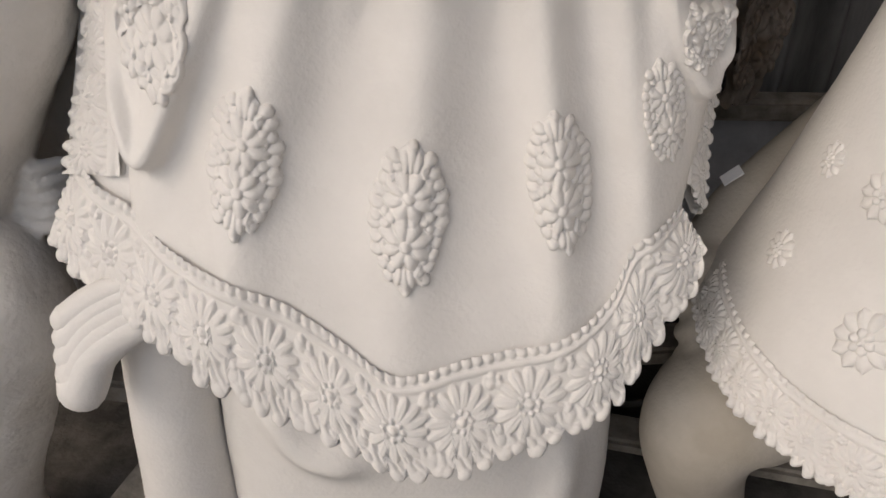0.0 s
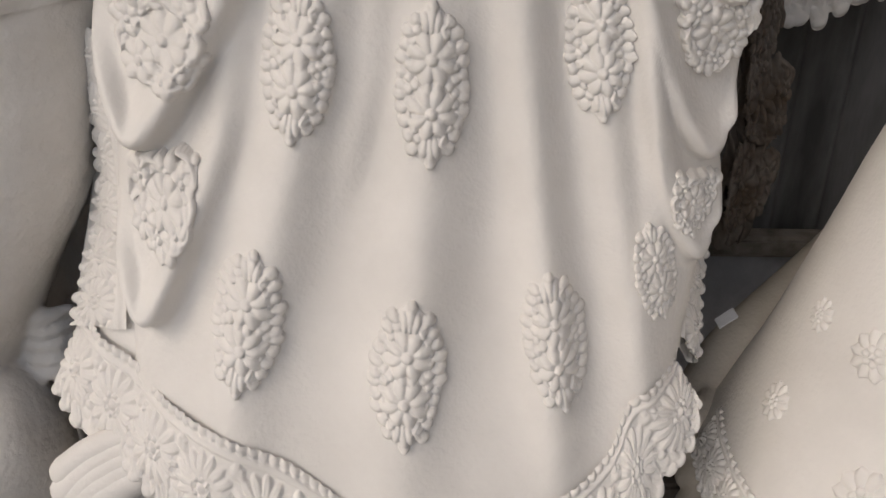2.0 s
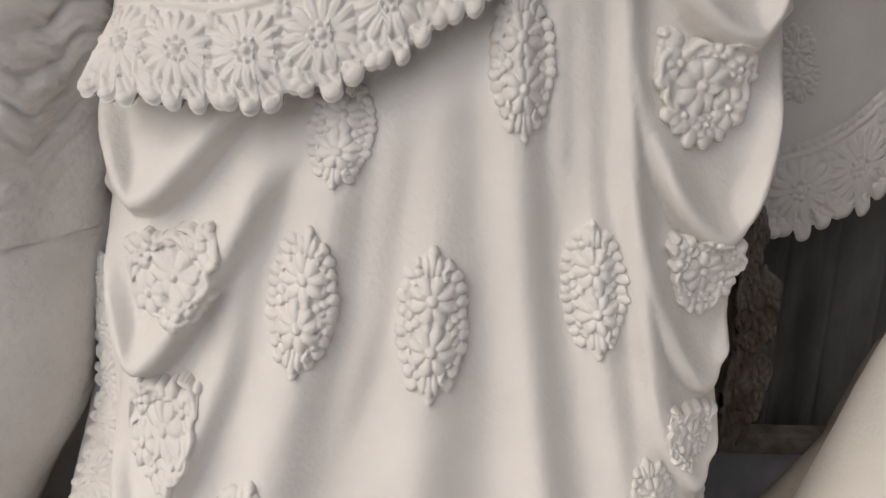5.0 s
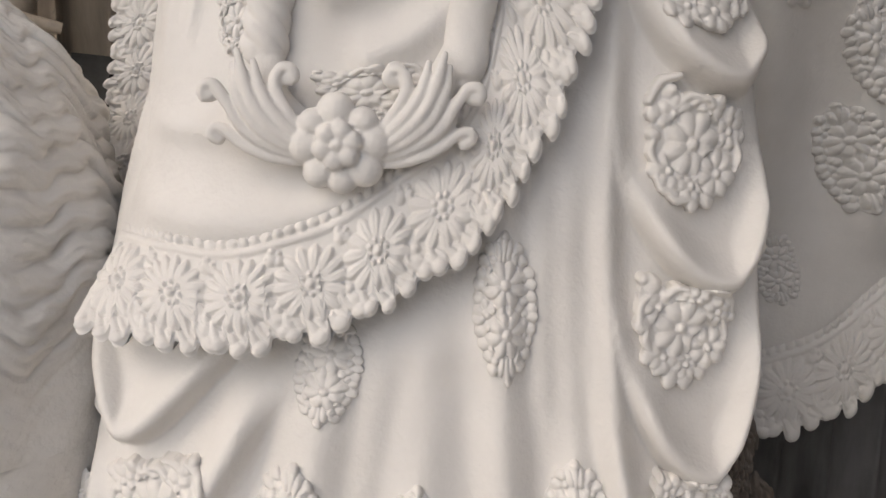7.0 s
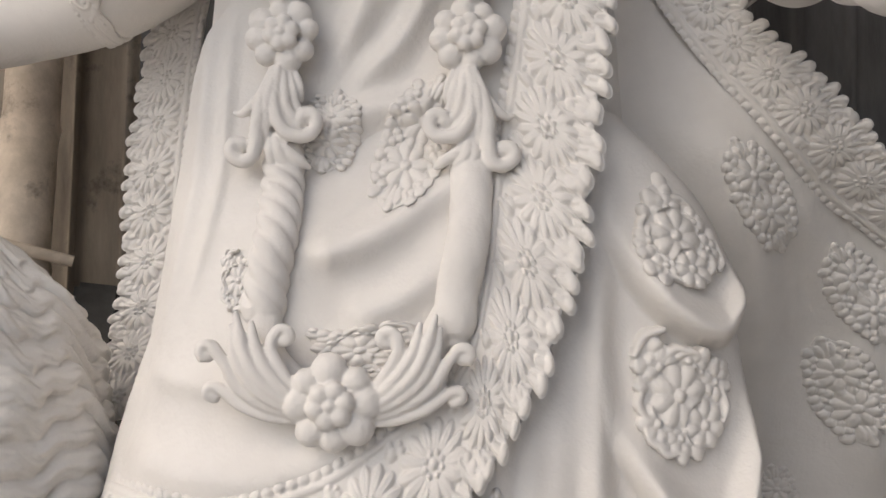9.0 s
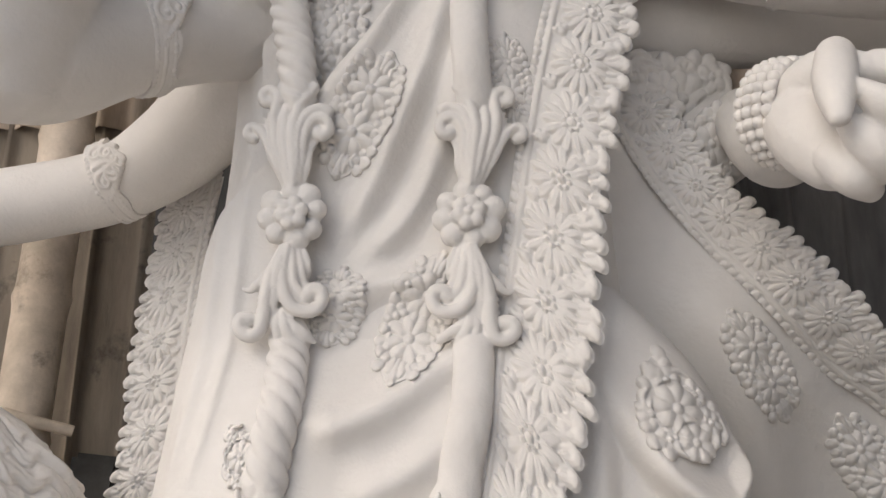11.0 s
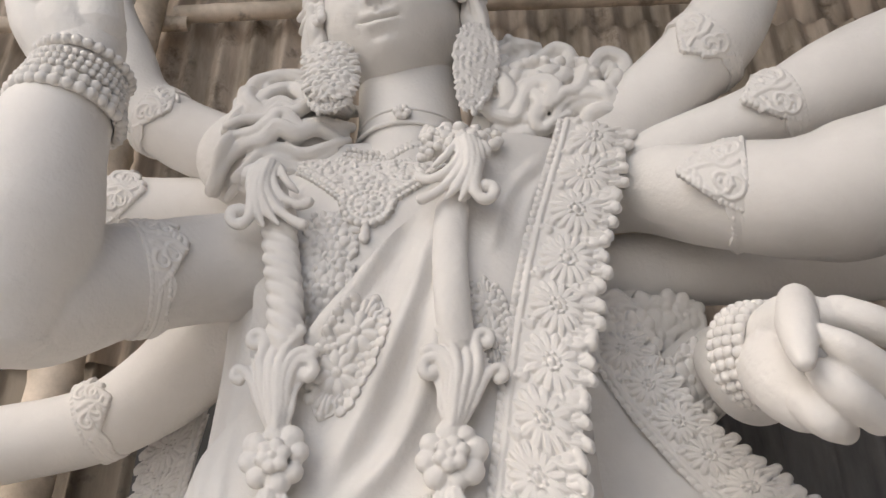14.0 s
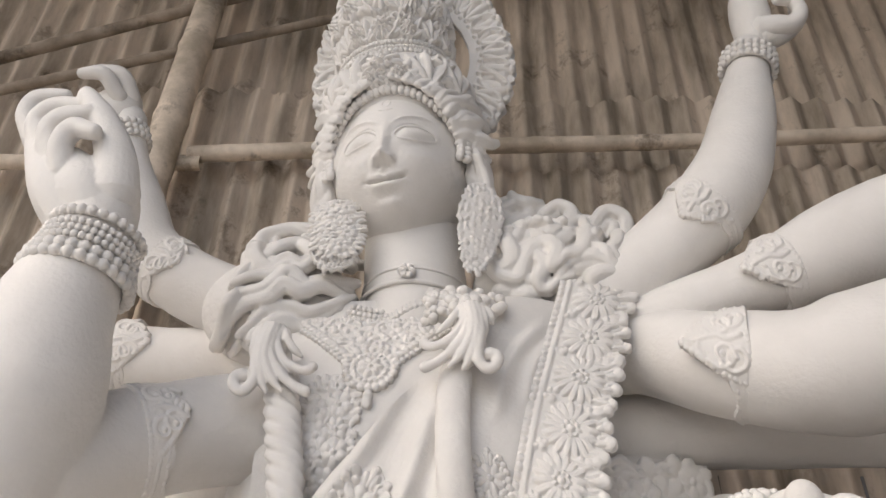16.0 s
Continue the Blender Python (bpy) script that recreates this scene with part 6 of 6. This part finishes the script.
# bent leg and a reaching arm of another figure
DM, CROUCH = Sculpt(), Sculpt()
tube(DM, *LEG, 50, 40)
tube(DM, [(0.76, 1.20, 0.60), (0.86, 1.36, 0.80), (0.88, 1.38, 1.0)], (0.14, 0.15, 0.11), 40, 40)
tube(DM, [(0.86, 1.36, 0.98), (0.70, 1.28, 0.86), (0.52, 1.20, 0.74), (0.45, 1.16, 0.66)], (0.075, 0.070, 0.060, 0.05), 40, 30)
for i in range(4):
    tube(DM, [(0.47 - 0.01 * i, 1.15 - 0.02 * i, 0.70 - 0.035 * i), (0.43, 1.09 - 0.02 * i, 0.69 - 0.035 * i), (0.41, 1.10 - 0.02 * i, 0.655 - 0.035 * i)], (0.022, 0.025, 0.02), 16, 14)
fuse(DM, 0.005, 2, CROUCH)
demon = tagged(CROUCH.object("crouching_statue", CLAY_GREY), "grey clay bent leg and reaching arm of another statue", "statue")


# ---- the shed ----
def sheet_mesh(name, x0, x1, z0, z1, y, mat, pitch=0.088, deep=0.028, seed=0, ribbed=False):
    s = Sculpt()
    g = np.random.default_rng(seed)
    a, b = np.meshgrid(np.linspace(x0, x1, int((x1 - x0) / pitch * 14)), np.linspace(0, 1, 12), indexing="ij")
    wave = np.cos(a / pitch * 2 * np.pi)
    saw = (a / pitch) % 1.0
    zig = np.where(saw < 0.54, saw / 0.54, (1 - saw) / 0.46) * 2 - 1
    wave = np.clip(1.22 * zig, -1, 1) * 0.85 + 0.15 * wave
    if ribbed:
        wave = 1 - 2.4 * np.exp(-((a / pitch - np.round(a / pitch)) / 0.085) ** 2)
    zz = z0 + b * (z1 - z0) + 0.006 * np.sin(a * 3 + seed)
    yy = y + deep * wave + 0.006 * np.sin(a * 2 + b * 3 + seed)
    s.grid(np.stack([a, yy, zz], -1))
    s.grid(np.stack([a, yy + 0.004, zz], -1)[:, ::-1])
    return s.object(name, mat)


wall = tagged(new("wall_back"), "corrugated sheet wall behind the statues", "wall", kind="structure")
# the lower rows take darker sheet colours than the upper ones
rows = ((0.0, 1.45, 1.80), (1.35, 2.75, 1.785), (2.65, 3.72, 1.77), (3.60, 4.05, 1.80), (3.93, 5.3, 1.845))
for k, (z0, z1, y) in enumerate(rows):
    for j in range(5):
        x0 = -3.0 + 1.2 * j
        ob = sheet_mesh("corrugated_sheet", x0 - 0.05, x0 + 1.25, z0, z1 + 0.02 * (j % 2), y + 0.005 * (j % 2), TIN if k > 1 else SHEET_DARK if j > 1 or k == 0 else BROWN, 0.088 if k > 1 else 0.112, 0.022 if k > 1 else 0.008, k * 7 + j, k < 2)
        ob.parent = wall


def box_obj(name, size, m, mat, bevel=0.01):
    bm = bmesh.new()
    bmesh.ops.create_cube(bm, size=1)
    bmesh.ops.scale(bm, vec=size, verts=bm.verts)
    bmesh.ops.bevel(bm, geom=bm.edges[:], offset=bevel, segments=2, affect="EDGES")
    me = bpy.data.meshes.new(name)
    bm.to_mesh(me)
    bm.free()
    me.materials.append(mat)
    ob = new(name, me)
    ob.matrix_world = m
    return ob


def bamboo(p0, p1, r, label="weathered bamboo pole", seed=0, mat=BAMBOO):
    s = Sculpt()
    p0, p1 = np.asarray(p0, float), np.asarray(p1, float)
    L = np.linalg.norm(p1 - p0)
    n = int(L / 0.02)
    f = np.linspace(0, 1, n)
    g = np.random.default_rng(seed)
    node = np.zeros(n)
    d = g.uniform(0.05, 0.3)
    while d < L:
        node += np.exp(-((f * L - d) / 0.014) ** 2)
        d += g.uniform(0.26, 0.38)
    rad = r * (1 + 0.10 * node) * (1 - 0.15 * f)
    c = p0 + f[:, None] * (p1 - p0) + np.stack([0.006 * np.sin(f * L * 3), 0 * f, 0.008 * np.sin(f * L * 2.3 + 1)], -1)
    t = unit((p1 - p0)[None])[0]
    u = unit(np.cross(t, (0.3, 1, 0.2)))
    w = np.cross(t, u)
    q = np.linspace(0, 2 * np.pi, 18, endpoint=False)
    s.grid(c[:, None] + rad[:, None, None] * (np.cos(q)[None, :, None] * u + np.sin(q)[None, :, None] * w), True)
    return tagged(s.object("bamboo_pole", mat), label, "pole", "bamboo poles of the shed")


bamboo((-2.2, 1.70, 3.62), (-0.70, 1.70, 3.66), 0.026, "thin bamboo rail along the sheet wall", 1)
bamboo((-0.75, 1.70, 3.68), (2.4, 1.70, 3.90), 0.026, "thin bamboo rail along the sheet wall", 2)
bamboo((-0.83, 1.66, 0.0), (-0.80, 1.66, 5.2), 0.056, "thick upright bamboo post", 3)
# the two slanting braces are a darker brown than the other poles
bamboo((-1.87, 1.72, 3.93), (-0.32, 1.72, 4.68), 0.022, "dark brown slanting bamboo brace under the roof", 4, BAMBOO_DARK)
bamboo((-1.84, 1.74, 3.83), (0.44, 1.74, 4.72), 0.018, "dark brown slanting bamboo brace under the roof", 5, BAMBOO_DARK)
bamboo((-0.83, 1.60, 1.985), (-0.72, 1.66, 1.955), 0.013, "short split bamboo end sticking out of the scrap", 7)

floor = tagged(box_obj("floor", (5.0, 1.8, 0.1), pose(0, 1.05, -0.05), EARTH), "dark earth floor of the workshop", "floor", kind="structure")
# unseen ground, made pale so that it bounces light up onto the statues
BOUNCE_GROUND = material("bounce_ground", (0.48, 0.46, 0.43), 0.85, 0.10, 1.5, 0.3)
tagged(box_obj("ground", (600, 600, 0.1), pose(0, 0, -0.058), BOUNCE_GROUND), "unseen ground outside the shed, made pale to bounce light", "ground", kind="structure")
# unseen dark wall, added to keep out sky light from the right
for nm, sz, m in (("blocker_wall_right", (0.08, 4.6, 5.2), pose(1.9, -0.5, 2.6)),):
    tagged(box_obj(nm, sz, m, SHEET_DARK), "unseen dark side wall, added to block light from the right", "wall", kind="structure")
# roof slab out of view, extended forward to hold back light from above
tagged(box_obj("ceiling", (6.2, 2.9, 0.05), pose(0, 0.45, 5.33), ROOF), "unseen roof slab over the workshop, reaching forward to cut top light", "roof", kind="structure")

for size, m in (((0.55, 0.12, 0.05), pose(-0.72, 1.38, 0.22, 0, 0, 12)), ((0.12, 0.7, 0.03), pose(-0.64, 1.05, 0.10, 8, 0, -24)), ((0.5, 0.10, 0.06), pose(-0.85, 1.28, 0.30, 0, 4, -6)),
                ((0.7, 0.10, 0.05), pose(0.62, 1.42, 0.25, 0, 0, 5)), ((0.6, 0.09, 0.04), pose(0.55, 1.22, 0.12, 0, 0, -14))):
    tagged(box_obj("plank", size, m, WOOD), "rough grey wooden plank lying among the scrap", "plank", "planks on the floor")

tagged(box_obj("board", (0.62, 0.02, 0.34), pose(0.80, 1.66, 0.55, -6, 0, 3), TARP), "faded blue-grey board leaning on the wall", "board")
for x, z, w, h, tilt in ((-0.70, 1.74, 0.10, 0.36, 5), (-0.60, 1.72, 0.07, 0.42, -4), (-0.78, 1.68, 0.06, 0.30, 9)):
    tagged(box_obj("scrap_board", (w, 0.018, h), pose(x, 1.70, z, -4, tilt, 0), DARK), "dark rough board propped against the sheet wall", "board", "scrap boards behind the lion")
tagged(box_obj("beam", (0.9, 0.06, 0.05), pose(0.95, 1.62, 0.735, 0, 1, 0), WOOD), "rough wooden beam along the foot of the wall", "beam")
# daylight in a gap, put in as a white chip fitted to the camera's view
tagged(box_obj("gap_light_chip", (0.038, 0.003, 0.026), pose(0.4935, 1.221, 0.7985, 100, -41, 0), GAP_LIGHT, 0.001), "white chip for daylight in a gap, placed to fit the camera's view", "paper")


def tub(name, r, h, m, label):
    s = Sculpt()
    t = np.linspace(0, 2 * np.pi, 32, endpoint=False)
    prof = [(0.01, 0.0), (0.8 * r, 0.0), (r, h), (1.06 * r, h), (1.06 * r, h - 0.02), (0.96 * r, h - 0.01), (0.76 * r, 0.02), (0.01, 0.02)]
    s.grid(np.array([[(a * math.cos(q), a * math.sin(q), z) for q in t] for a, z in prof]), True)
    ob = tagged(s.object(name, DARK), label, "tub", "tubs on the floor")
    ob.matrix_world = m
    return ob


tub("tub", 0.13, 0.16, pose(0.42, 1.45, 0.0, 0, 0, 0), "dark plastic mixing tub crusted with clay")
tub("tub", 0.10, 0.12, pose(0.62, 1.62, 0.10, 25, 10, 0), "dark plastic mixing tub crusted with clay")
